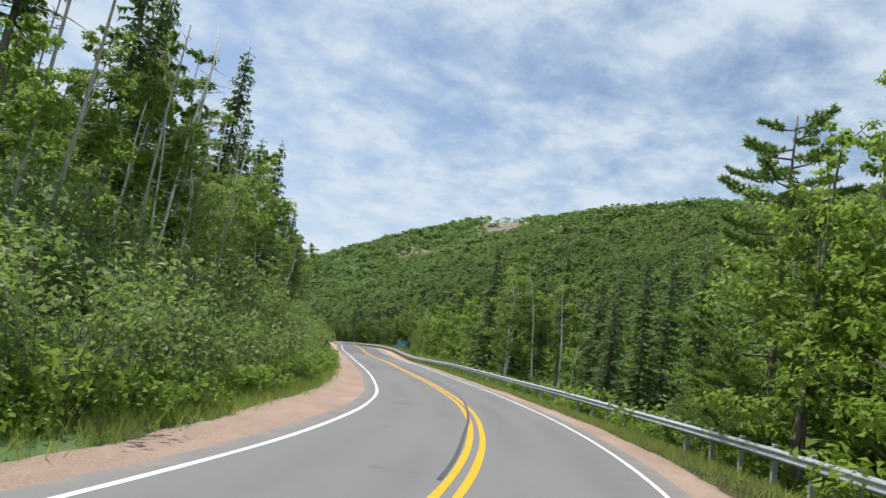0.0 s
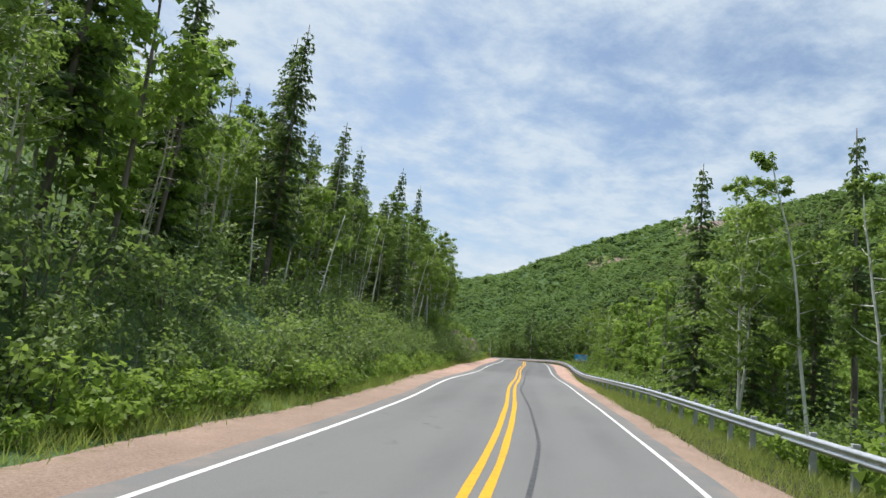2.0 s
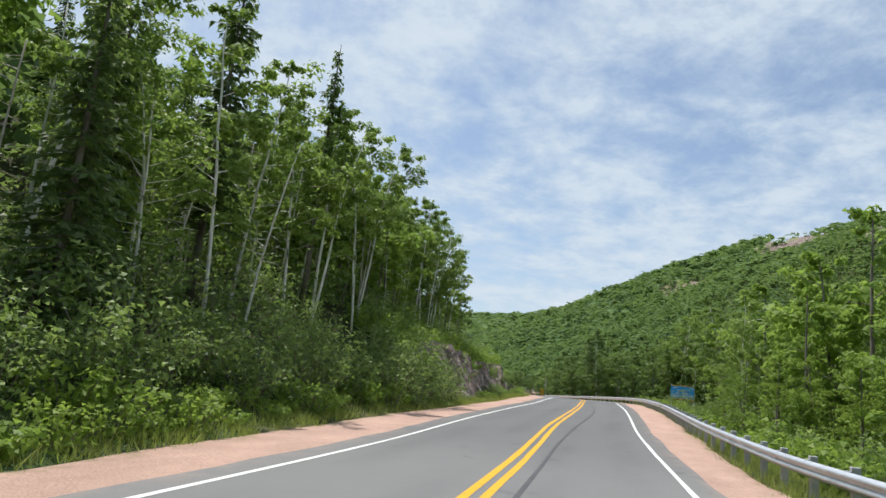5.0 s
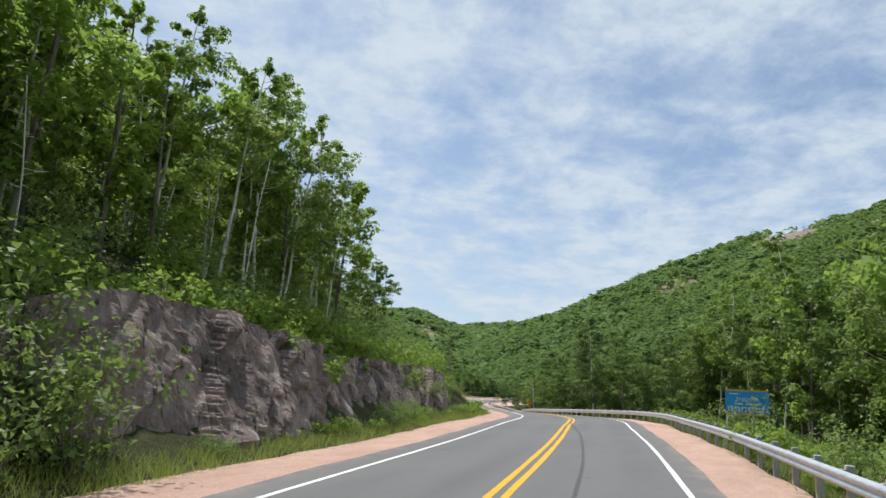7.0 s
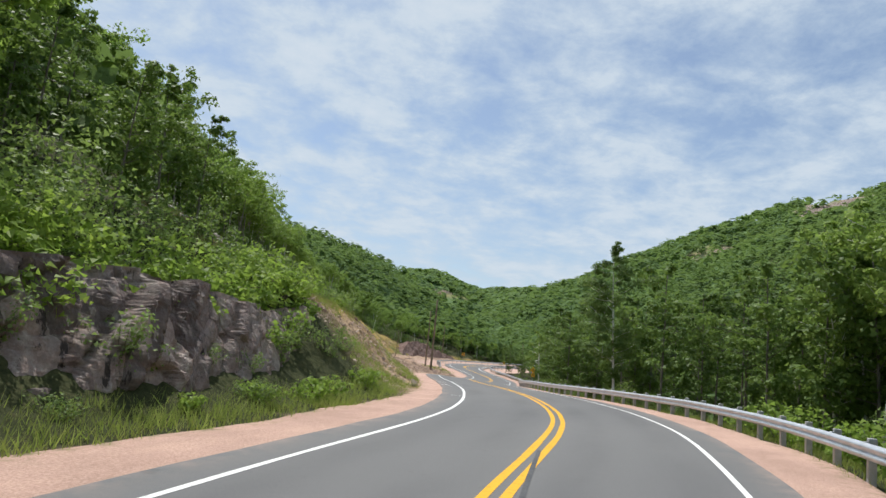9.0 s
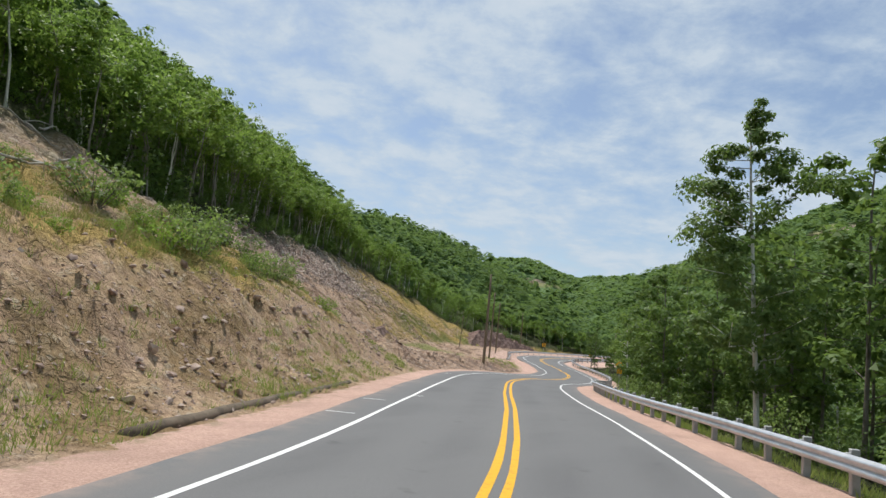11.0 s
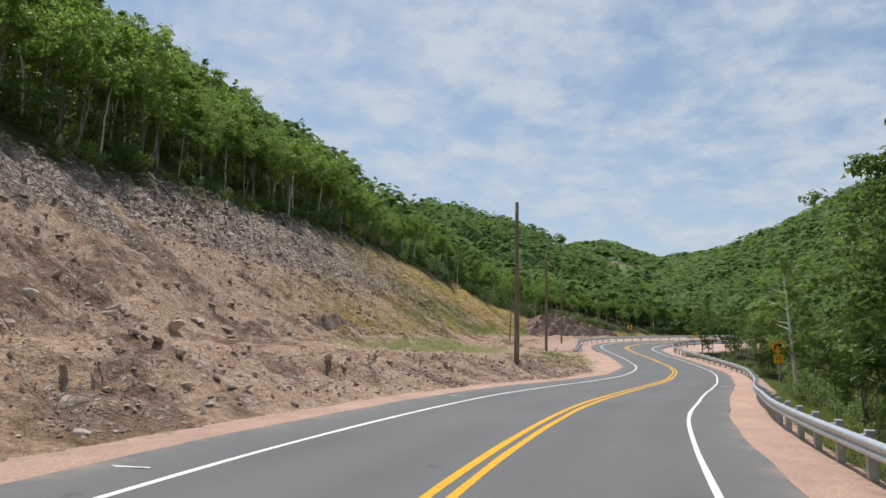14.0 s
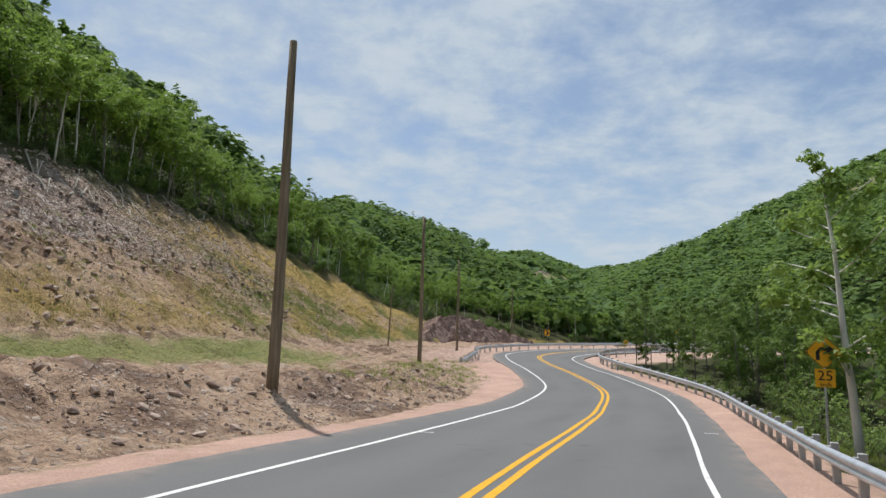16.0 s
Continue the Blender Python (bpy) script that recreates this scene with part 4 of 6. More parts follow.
def spruce_tree(seed, height, wide, whorls=30, bare=0.15, thin=1.0, group="roadside conifers"):
    """A conifer: drooping boughs in whorls, each a spray of short needled twigs."""
    r = np.random.RandomState(seed)
    line = stem_line(r, height, 0.015, 0.02)
    u = np.linspace(0, 1, len(line))
    wood = [tube(line, height * 0.011 * (1 - 0.93 * u) + 0.01, 7)]
    va, fa, n0 = [], [], 0
    for i in range(whorls):
        q = bare + (0.985 - bare) * (i + r.uniform(-0.3, 0.3)) / whorls
        base = np.array([np.interp(q, u, line[:, c]) for c in range(3)])
        reach = wide * (1.02 - q) ** 0.8 * r.uniform(0.75, 1.2) + 0.12
        boughs = r.randint(5, 8)
        a0 = r.uniform(0, 6.283)
        for k in range(boughs):
            if r.uniform() > 0.93 * thin:
                continue
            a = a0 + 6.283 * k / boughs + r.normal(0, 0.25)
            l = reach * r.uniform(0.65, 1.15)
            out_way = np.array([math.cos(a), math.sin(a), 0])
            side = np.array([-math.sin(a), math.cos(a), 0])
            drop = 0.30 * (1 - q) + 0.04
            tip = base + out_way * l + (0, 0, -drop * l + 0.10 * l * q)
            mid = base + out_way * l * 0.5 + (0, 0, -drop * 0.35 * l)
            if l > 1.0:
                wood.append(tube([base, tip], [0.028, 0.006], 3, False))
            m = max(5, int(l * 15))
            w = r.uniform(0.12, 1.0, m)
            c = base * ((1 - w) ** 2)[:, None] + 2 * mid * (w * (1 - w))[:, None] + tip * (w**2)[:, None]
            tw = (0.14 + 0.34 * (1 - w) * l * 0.5).clip(0.12, 0.55) * min(1.0, 3.5 * (1.06 - q))
            sgn = np.where(r.uniform(size=m) < 0.5, -1, 1)
            far = c + side * (sgn * tw)[:, None] + out_way * (tw * 0.7)[:, None] + np.stack([r.normal(0, 0.03, m), r.normal(0, 0.03, m), r.uniform(-0.34, 0.0, m)], 1)
            wd = 0.075 * r.uniform(0.7, 1.5, m)
            v = np.stack([c - out_way * wd[:, None] * 1.3, far, c + out_way * wd[:, None] * 0.9 + np.stack([0 * wd, 0 * wd, r.uniform(-0.2, 0.04, m)], 1)], 1).reshape(-1, 3)
            va.append(v)
            fa.append((np.arange(3 * m).reshape(-1, 3)) + n0)
            n0 += 3 * m
    ob = tagged(new("spruce_tree"), "dark green spruce with drooping boughs and bare lower trunk", "tree", group)
    part("trunk", mesh_of("trunk", *merged(wood), BARK_GREY), ob)
    part("crown", mesh_of("crown", np.vstack(va), np.vstack(fa), NEEDLE, smooth=False), ob)
    return ob


def dead_tree(seed, height, lean=0.08, white=False):
    r = np.random.RandomState(seed)
    line = stem_line(r, height, lean, 0.05)
    u = np.linspace(0, 1, len(line))
    wood = [tube(line, height * 0.0062 * (1 - 0.75 * u) + 0.012, 6)]
    for i in range(20):
        q = r.uniform(0.3, 0.97)
        base = np.array([np.interp(q, u, line[:, c]) for c in range(3)])
        a, l = r.uniform(0, 6.283), r.uniform(0.4, 1.5) * (1.1 - q * 0.6)
        tip = base + np.array([math.cos(a) * l, math.sin(a) * l, r.uniform(-0.2, 0.5) * l])
        wood.append(tube([base, (base + tip) / 2 + r.normal(0, 0.06, 3), tip], [0.025, 0.015, 0.005], 4, False))
    ob = tagged(new("dead_tree"), "bare grey dead tree with broken twigs", "tree", "bare trees")
    part("trunk", mesh_of("trunk", *merged(wood), BARK_WHITE if white else DEAD_WOOD), ob)
    return ob


def shrub(seed, height, wide, count, leaf, leafmat, label, name="shrub", group="verge shrubs"):
    r = np.random.RandomState(seed)
    wood, spots, ways = [], [], []
    for i in range(13):
        a, q = r.uniform(0, 6.283), r.uniform(0.15, 1.0) ** 0.6
        tip = np.array([math.cos(a) * wide * q, math.sin(a) * wide * q, height * (1.05 - 0.45 * q * q) * r.uniform(0.75, 1.05)])
        foot = tip * (0.18, 0.18, 0) - (0, 0, 0.15)
        mid = (foot + tip) / 2 + (0, 0, 0.12 * height)
        wood.append(tube([foot, mid, tip], [0.022, 0.014, 0.005], 3, False))
        for w in (0.22, 0.5, 0.78, 1.0):
            c = foot * (1 - w) ** 2 + 2 * mid * w * (1 - w) + tip * w * w
            o, d = clump(r, int(count / 50), 0.8)
            spots.append(c + o * (0.30 * wide, 0.30 * wide, 0.22 * height) * r.uniform(0.7, 1.25))
            ways.append(d)
    spots, ways = np.vstack(spots), np.vstack(ways)
    spots[:, 2] = np.abs(spots[:, 2]) + 0.02
    ob = tagged(new(name), label, "shrub", group)
    part("stem", mesh_of("stem", *merged(wood), BARK_GREY), ob)
    part("foliage", mesh_of("foliage", *leaves(r, spots, leaf, 0.4, ways), leafmat, smooth=False), ob)
    return ob


placed = set()


def planted(kinds, spots, seed, low=0.85, high=1.2):
    """Sets a copy of one of the kinds at each (x, y), on the ground, turned and scaled; the first of each kind is used too."""
    r = np.random.RandomState(seed)
    fresh = [k for k in kinds if k not in placed]
    placed.update(kinds)
    spots = np.asarray(spots, float)
    z = land(spots[:, 0], spots[:, 1])[0]
    for n, (x, y) in enumerate(spots[:, :2]):
        s = spots[n, 2] if spots.shape[1] > 2 else r.uniform(low, high)
        m = pose(x, y, z[n] - 0.05, 0, 0, r.uniform(0, 360)) @ Matrix.Scale(s, 4)
        k = kinds[r.randint(len(kinds))]
        if k in fresh:
            fresh.remove(k)
            k.matrix_basis = m
        else:
            c = copy_thing(k, Matrix())
            c.matrix_basis = m
    for k in fresh:
        x, y = spots[r.randint(len(spots)), :2] + 0.6
        k.matrix_basis = pose(x, y, land(x, y)[0][0] - 0.05, 0, 0, r.uniform(0, 360))


def undergrowth(name, label, kinds, spots, seed, low, high, category="undergrowth", keep=2):
    """Shrubs too thick to tell apart, joined into one mesh."""
    r = np.random.RandomState(seed)
    z = land(spots[:, 0], spots[:, 1])[0]
    shapes, leafmat = [], None
    for k in kinds:
        me = next(c for c in k.children if c.name.startswith(("foliage", "crown"))).data
        leafmat = me.materials[0]
        v = np.zeros(len(me.vertices) * 3)
        me.vertices.foreach_get("co", v)
        shapes.append(v.reshape(-1, 3, 3)[::keep].reshape(-1, 3))
    vs = []
    for n, (x, y) in enumerate(spots[:, :2]):
        a, s = r.uniform(0, 6.283), r.uniform(low, high)
        m = np.array([[math.cos(a), -math.sin(a), 0], [math.sin(a), math.cos(a), 0], [0, 0, 1]]) * s
        vs.append(shapes[r.randint(len(shapes))] @ m.T + (x, y, z[n] - 0.05))
    v = np.vstack(vs)
    me = mesh_of(name, v, np.arange(len(v)).reshape(-1, 3), leafmat, smooth=False)
    return tagged(new(name, me), label, category, kind="stuff")


def along(y0, y1, d0, d1, n, seed, gap=0.0):
    """Scattered places beside the road: between two stations, at d0 to d1 metres from its middle (left is minus)."""
    r = np.random.RandomState(seed)
    got = []
    tries = 0
    while len(got) < n and tries < n * 30:
        tries += 1
        p, _ = on_road(r.uniform(y0, y1), r.uniform(d0, d1))
        p = p[:2] + r.uniform(-0.5, 0.5, 2)
        if gap and got and min((p[0] - q[0]) ** 2 + (p[1] - q[1]) ** 2 for q in got) < gap * gap:
            continue
        got.append(p)
    got = np.array(got)
    d = np.abs(beside(got[:, 0], got[:, 1])[1])
    return got[d > min(abs(d0), abs(d1)) - 0.8]


def by_verge(y0, y1, side, lo, hi, n, seed, gap=0.0):
    """Scattered places between lo and hi metres outside the gravel verge."""
    r = np.random.RandomState(seed)
    table = VERGE_LEFT if side < 0 else VERGE_RIGHT
    y = r.uniform(y0, y1, n if not gap else 4 * n)
    i = np.abs(MID[None, :, 1] - y[:, None]).argmin(1)
    p = MID[i, :2] + RIGHT[i] * (side * (np.interp(y, *table) + r.uniform(lo, hi, len(y))))[:, None] + np.stack([0 * y, y - MID[i, 1]], 1)
    if not gap:
        return p
    got = []
    for q in p:
        if len(got) < n and all((q[0] - o[0]) ** 2 + (q[1] - o[1]) ** 2 > gap * gap for o in got):
            got.append(q)
    return np.array(got)


BIRCH = "slender birch with pale trunk and light green leaves"
birches = [leafy_tree("birch_tree", BIRCH, 10 + i, h, st, w, 2900, 0.128, BARK_WHITE, LEAF_BIRCH, ln, sm, thick=0.0064, crook=0.16) for i, (h, st, w, ln, sm) in enumerate(((13, 0.42, 2.3, 0.06, 1), (12, 0.46, 2.1, 0.11, 1), (11, 0.36, 2.4, 0.05, 2), (14, 0.5, 2.2, 0.08, 1)))]
maples = [leafy_tree("maple_tree", "broad-leaved forest tree with dense green crown", 30 + i, h, st, w, 2500, 0.16, BARK_GREY, LEAF_DARK, 0.03, 1, thick=0.008) for i, (h, st, w) in enumerate(((11, 0.25, 2.9), (12.5, 0.3, 2.7), (10, 0.2, 3.0)))]
thickets = [leafy_tree("maple_tree", "broad-leaved forest tree with dense green crown", 330 + i, h, st, w, 1900, 0.19, BARK_GREY, LEAF_SUNNY, 0.03, 1, limb_n=12) for i, (h, st, w) in enumerate(((11, 0.25, 2.9), (12, 0.2, 2.8)))]
spruces = [spruce_tree(50 + i, h, w, n, ba, th) for i, (h, w, n, ba, th) in enumerate(((15, 2.2, 44, 0.22, 0.78), (13, 2.2, 42, 0.06, 0.92), (16, 1.9, 42, 0.40, 0.65)))]
deads = [dead_tree(70 + i, h, ln, wh) for i, (h, ln, wh) in enumerate(((10, 0.04, False), (8, 0.10, False), (11, 0.06, True), (9, 0.14, True), (12, 0.03, False)))]
SHRUB = "leafy green alder shrub on the road bank"
shrubs = [shrub(90 + i, h, w, 760, s, LEAF_SHRUB, SHRUB) for i, (h, w, s) in enumerate(((1.7, 1.3, 0.072), (2.2, 1.5, 0.078), (1.4, 1.4, 0.07), (2.6, 1.5, 0.082)))]
ferns = [shrub(110 + i, h, w, 520, 0.08, LEAF_BRIGHT, "bright green low shrub beside the verge", "low_shrub", "low verge shrubs") for i, (h, w) in enumerate(((0.8, 0.9), (1.1, 1.0), (0.6, 0.8)))]

# the wooded bank left of the road
planted(spruces, [(-16.1, 56.7, 0.98), (-16.1, 49, 1.05), (-19, 68.4, 0.88), (-20.2, 74.3, 0.88), (-23.1, 89.4, 1.05), (-24.2, 98.5, 0.95), (-18, 80, 0.8), (-15.4, 43, 1.1), (-16, 33, 1.1), (-19, 60, 1.0), (-21.5, 83, 0.85), (-18.5, 38, 1.05)], 1)
planted(spruces, along(50, 108, -18, -27, 20, 2, 2.8), 3, 0.7, 0.95)
planted(birches + thickets, along(28, 108, -12.5, -18, 42, 4, 1.8), 5, 0.58, 0.86)
planted(birches, along(8, 28, -13, -19, 6, 4, 1.8), 5, 0.5, 0.7)
planted(thickets, along(4, 108, -13, -22, 30, 6, 2.2), 7, 0.42, 0.7)
planted([spruces[2]], [(-13.8, 27, 1.0), (-14.2, 20.5, 0.95)], 209)
planted(deads, along(4, 125, -11, -17, 64, 8, 0.9), 9, 0.5, 0.9)
planted(deads, along(10, 42, -12.5, -16, 9, 108, 0.9), 109, 0.85, 1.15)
planted(birches + thickets, along(104, 136, -12.8, -20, 40, 10, 1.5), 11, 0.62, 0.92)
planted(thickets, along(104, 137, -17, -27, 22, 12, 2.0), 13, 0.6, 0.95)
planted(maples, along(138, 149, -13, -24, 12, 112, 1.7), 113, 0.4, 0.6)
planted(shrubs, by_verge(4, 100, -1, 1.6, 3.2, 100, 14, 1.0), 15, 0.7, 1.05)
planted(shrubs, along(4, 104, -8.8, -12.5, 86, 16, 1.2), 17, 0.9, 1.3)
planted(shrubs, along(96, 107, -6.8, -8.2, 16, 118, 0.9), 119, 0.8, 1.2)
planted(shrubs, along(122, 149, -7.9, -9.0, 12, 20, 1.5), 21, 0.4, 0.7)
undergrowth("undergrowth", "dense leafy undergrowth beneath the roadside trees", shrubs, np.vstack([along(14, 106, -12.6, -20, 60, 116, 1.8)]), 117, 1.1, 1.7)
undergrowth("undergrowth", "leafy bushes under the trees above the rock cut", shrubs, along(98, 142, -14, -23, 70, 218, 1.4), 219, 1.0, 1.7)
undergrowth("undergrowth", "dense leafy undergrowth above the rock cut", shrubs, np.vstack([along(104, 148, -10.6, -15, 64, 18, 1.0)]), 19, 0.6, 1.0)
planted(ferns, by_verge(4, 102, -1, 0.7, 1.7, 110, 22, 0.7), 23, 0.6, 1.1)
undergrowth("undergrowth", "bright green bushes along the top of the rock cut", ferns, along(102, 150, -10.0, -12.8, 90, 24, 0.7), 25, 0.9, 1.5)
planted(ferns, along(104, 148, -9.3, -10.6, 50, 324, 0.8), 325, 0.9, 1.5)
planted(shrubs, [(*on_road(y, -o)[0][:2], k) for y, o, k in ((122.5, 6.9, 0.55), (124, 7.0, 0.7), (125.6, 7.1, 0.5), (133, 7.4, 0.4), (110, 6.7, 0.4), (139, 7.3, 0.5))], 327)
planted(ferns, by_verge(112, 148, -1, 0.6, 1.3, 12, 424, 1.5), 425, 0.4, 0.9)

planted(birches, [(*on_road(y, -d)[0][:2], s) for y, d, s in ((86, 11.8, 0.8), (89, 11.2, 0.9), (91.5, 12.2, 0.85), (94, 11.4, 0.95), (97, 11.6, 0.8), (99, 12.6, 0.9), (101.5, 11.2, 0.75), (104, 12.2, 0.8), (33, 11.6, 0.7), (38, 11.8, 0.75), (29, 12, 0.65))], 211)

# the low side right of the road
# sunlit leaf tone on this stretch, shaded tone past the bend
undergrowth("low_wood", "dense green crowns of the wood on the low side", thickets, along(30, 140, 20, 42, 55, 26, 3.0), 27, 0.7, 1.0, "forest", 1)
undergrowth("low_wood", "dense green crowns, coloured dark as in shade, of the wood below the bend", maples, along(140, 215, 20, 42, 40, 126, 3.0), 127, 0.7, 1.0, "forest")
planted(thickets + birches[2:3], along(60, 142, 10, 24, 40, 28, 2.2), 29, 0.55, 0.9)
planted(maples + birches[2:3], along(142, 232, 10, 24, 38, 128, 2.2), 129, 0.55, 0.9)
planted(maples, along(196, 252, 8.8, 24, 50, 45, 2.0), 46, 0.45, 0.75)
planted(maples, along(240, 268, 8.8, 20, 28, 245, 1.8), 246, 0.4, 0.65)
planted(maples, along(262, 300, 14.5, 22, 18, 145, 2.0), 146, 0.4, 0.6)
planted(maples, [(-29, 190, 0.78), (-26.5, 193, 0.85), (-30.5, 196, 0.75)], 247)
planted(maples, along(150, 206, 9.5, 15, 36, 47, 1.8), 48, 0.55, 0.95)
planted(birches, along(132, 152, 11.5, 19, 18, 49, 1.8), 50, 0.68, 0.88)
planted(maples, along(126, 158, 11.5, 19, 28, 149, 1.9), 150, 0.65, 0.86)
planted(birches, along(138, 151, 11, 15, 6, 151, 2.0), 152, 0.75, 0.92)
planted(spruces, [(5.1, 66.5, 1.12), (9, 58, 0.7), (12.2, 52, 0.9), (11, 60, 0.95), (9.2, 69, 0.85), (7.2, 61, 0.7)], 30)
planted([spruces[1]], [(10.8, 35.5, 0.74), (12.4, 32, 0.76), (13, 39, 0.85), (11.4, 44, 0.8), (10.4, 40, 0.6)], 230)
planted(birches, [(10.2, 53.6, 0.85), (8.5, 56, 0.85), (12.4, 61, 0.95), (7.4, 63.5, 1.0), (9.4, 65, 0.95), (6.4, 59.5, 0.95)], 31)
bright = [leafy_tree("aspen_tree", "bright green leafy roadside tree with full crown", 135 + i, h, 0.12, 2.9, 5200, 0.12, BARK_GREY, LEAF_BRIGHT, 0.03, 2, "bright roadside trees", 22) for i, h in enumerate((13.5, 12))]
planted(bright, [(11.5, 17.6, 0.95), (12.6, 14.8, 1.0), (10.6, 20.4, 0.8), (13.2, 20.8, 0.95), (14.6, 19.5, 1.05), (13.6, 15.0, 0.95), (17.5, 25, 1.0), (16, 29.5, 0.8), (19, 19, 1.05), (10.9, 12.5, 0.42), (11.5, 27.5, 0.42), (4.6, 98, 0.42), (3.2, 104, 0.45), (5.5, 92, 0.42), (2.0, 110, 0.45), (7.0, 100, 0.5), (7.6, 86, 0.45), (-1.5, 101, 0.36), (-2.6, 106, 0.38), (0.2, 104.5, 0.42), (1.0, 98, 0.4), (-3.4, 111, 0.36), (1.5, 108, 0.45)], 51)
planted(thickets + birches[2:3], along(100, 136, 12, 22, 28, 328, 2.4), 329, 0.9, 1.1)
planted(shrubs, along(5, 250, 8.2, 12.5, 112, 32, 1.4), 33, 0.55, 1.0)
undergrowth("undergrowth", "leafy green bushes behind the guardrail", shrubs, along(10, 130, 8.0, 11, 50, 132, 1.2), 133, 0.6, 0.95)
planted(ferns, along(5, 150, 7.0, 10, 84, 34, 1.0), 35, 0.6, 1.2)
undergrowth("undergrowth", "bright green bushes on the low side of the road", ferns, np.vstack([along(10, 60, 8.3, 10.8, 60, 134, 0.8), along(60, 130, 8.6, 13, 60, 136, 0.9)]), 135, 1.1, 1.9)
planted(ferns, along(95, 150, 7.0, 9.2, 40, 234, 0.9), 235, 0.7, 1.3)
planted(spruces, along(150, 215, 13, 24, 12, 36, 3.0), 37, 0.45, 0.65)


def pine_tree(seed, height, wide):
    """A pine with long boughs that rise at the tips, each fringed with tufts of needles."""
    r = np.random.RandomState(seed)
    line = stem_line(r, height, 0.03, 0.03)
    u = np.linspace(0, 1, len(line))
    wood, tufts = [tube(line, height * 0.013 * (1 - 0.9 * u) + 0.012, 8)], []
    for i in range(56):
        q = 0.10 + 0.88 * (i + r.uniform(0, 1)) / 56
        base = np.array([np.interp(q, u, line[:, c]) for c in range(3)])
        a = i * 2.4 + r.normal(0, 0.4)
        l = wide * (1.05 - q) ** 0.6 * r.uniform(0.7, 1.15) + 0.3
        way = np.array([math.cos(a), math.sin(a), 0])
        mid, tip = base + way * l * 0.55 + (0, 0, -0.04 * l), base + way * l + (0, 0, 0.20 * l)
        wood.append(tube([base, mid, tip], [0.05, 0.032, 0.01], 4, False))
        for w in np.linspace(0.3, 1.0, max(4, int(l * 4.5))):
            c = base * (1 - w) ** 2 + 2 * mid * w * (1 - w) + tip * w * w
            for sgn in (-1, 1, 0):
                side = np.array([-way[1], way[0], 0]) * sgn * (0.15 + 0.3 * l * (1.05 - w)) * r.uniform(0.6, 1.2)
                end = c + side + way * 0.25 + (0, 0, r.uniform(0.02, 0.22))
                for k in (0.5, 0.8, 1.0):
                    tufts.append(c + (end - c) * k)
    t = np.repeat(np.array(tufts), 12, 0)
    d = r.normal(0, 1, t.shape) + (0, 0, 0.5)
    d /= np.linalg.norm(d, axis=1)[:, None]
    s = np.cross(d, r.normal(0, 1, t.shape))
    s /= np.linalg.norm(s, axis=1)[:, None]
    n = r.uniform(0.12, 0.24, len(t))[:, None]
    v = np.stack([t - s * 0.03, t + s * 0.03, t + d * n], 1).reshape(-1, 3)
    ob = tagged(new("pine_tree"), "tall green pine with long rising boughs beside the guardrail", "tree", "roadside pines")
    part("trunk", mesh_of("trunk", *merged(wood), BARK_GREY), ob)
    part("crown", mesh_of("crown", v, np.arange(len(v)).reshape(-1, 3), PINE, smooth=False), ob)
    return ob


planted([pine_tree(137, 14.6, 4.3)], [(11.8, 24.4, 0.9)], 52)

# the tall poplar and the white birch by the curve sign
poplar = leafy_tree("poplar_tree", "tall poplar with pale trunk rising above the other trees", 130, 10.9, 0.24, 1.95, 15000, 0.078, BARK_WHITE, LEAF_POPLAR, 0.02, 1, "tall poplar", 40, 0.008)
poplar.matrix_basis = pose(-20.9, 169.9, land(-20.9, 169.9)[0][0] - 0.1, 0, -2, 40)
curve_birch = leafy_tree("birch_tree", "white-trunked birch with sparse leaves by the curve sign", 131, 9.0, 0.4, 2.4, 4200, 0.10, BARK_WHITE, LEAF_BIRCH, 0.06, 1, "curve birch", 16, 0.016)
curve_birch.matrix_basis = pose(-42.6, 226.9, land(-42.6, 226.9)[0][0] - 0.1, 0, 0, 200)

# the wood above the cut slope
slope_trees = [leafy_tree("beech_tree", "tall hillside broad-leaved tree with thin pale trunk", 140 + i, h, st, w, 1900, 0.215, BARK_WHITE if i == 0 else BARK_PALE, LEAF_HILL, 0.09, sm, "hillside trees", 12, 0.0098, 0.26) for i, (h, st, w, sm) in enumerate(((12.5, 0.82, 3.9, 1), (11, 0.74, 3.6, 2), (13, 0.86, 3.9, 1), (11.5, 0.8, 3.9, 2)))]
slope_low = shrub(150, 2.2, 2.0, 800, 0.12, LEAF_DARK, "dense low bush along the edge of the wood", "hill_shrub", "hill shrubs")


def hill_spots(n, lo, hi, seed, gap, y0=146, y1=330):
    """Places at lo to hi metres behind the edge of the wood on the hillside."""
    r = np.random.RandomState(seed)
    x, y = r.uniform(-150, -40, 40 * n), r.uniform(y0, y1, 40 * n)
    q = up_slope(x, y) - wood_edge(y)
    x, y = x[(q > lo) & (q < hi)], y[(q > lo) & (q < hi)]
    got = []
    for p in zip(x, y):
        if len(got) < n and all((p[0] - o[0]) ** 2 + (p[1] - o[1]) ** 2 > gap * gap for o in got):
            got.append(p)
    return np.array(got)


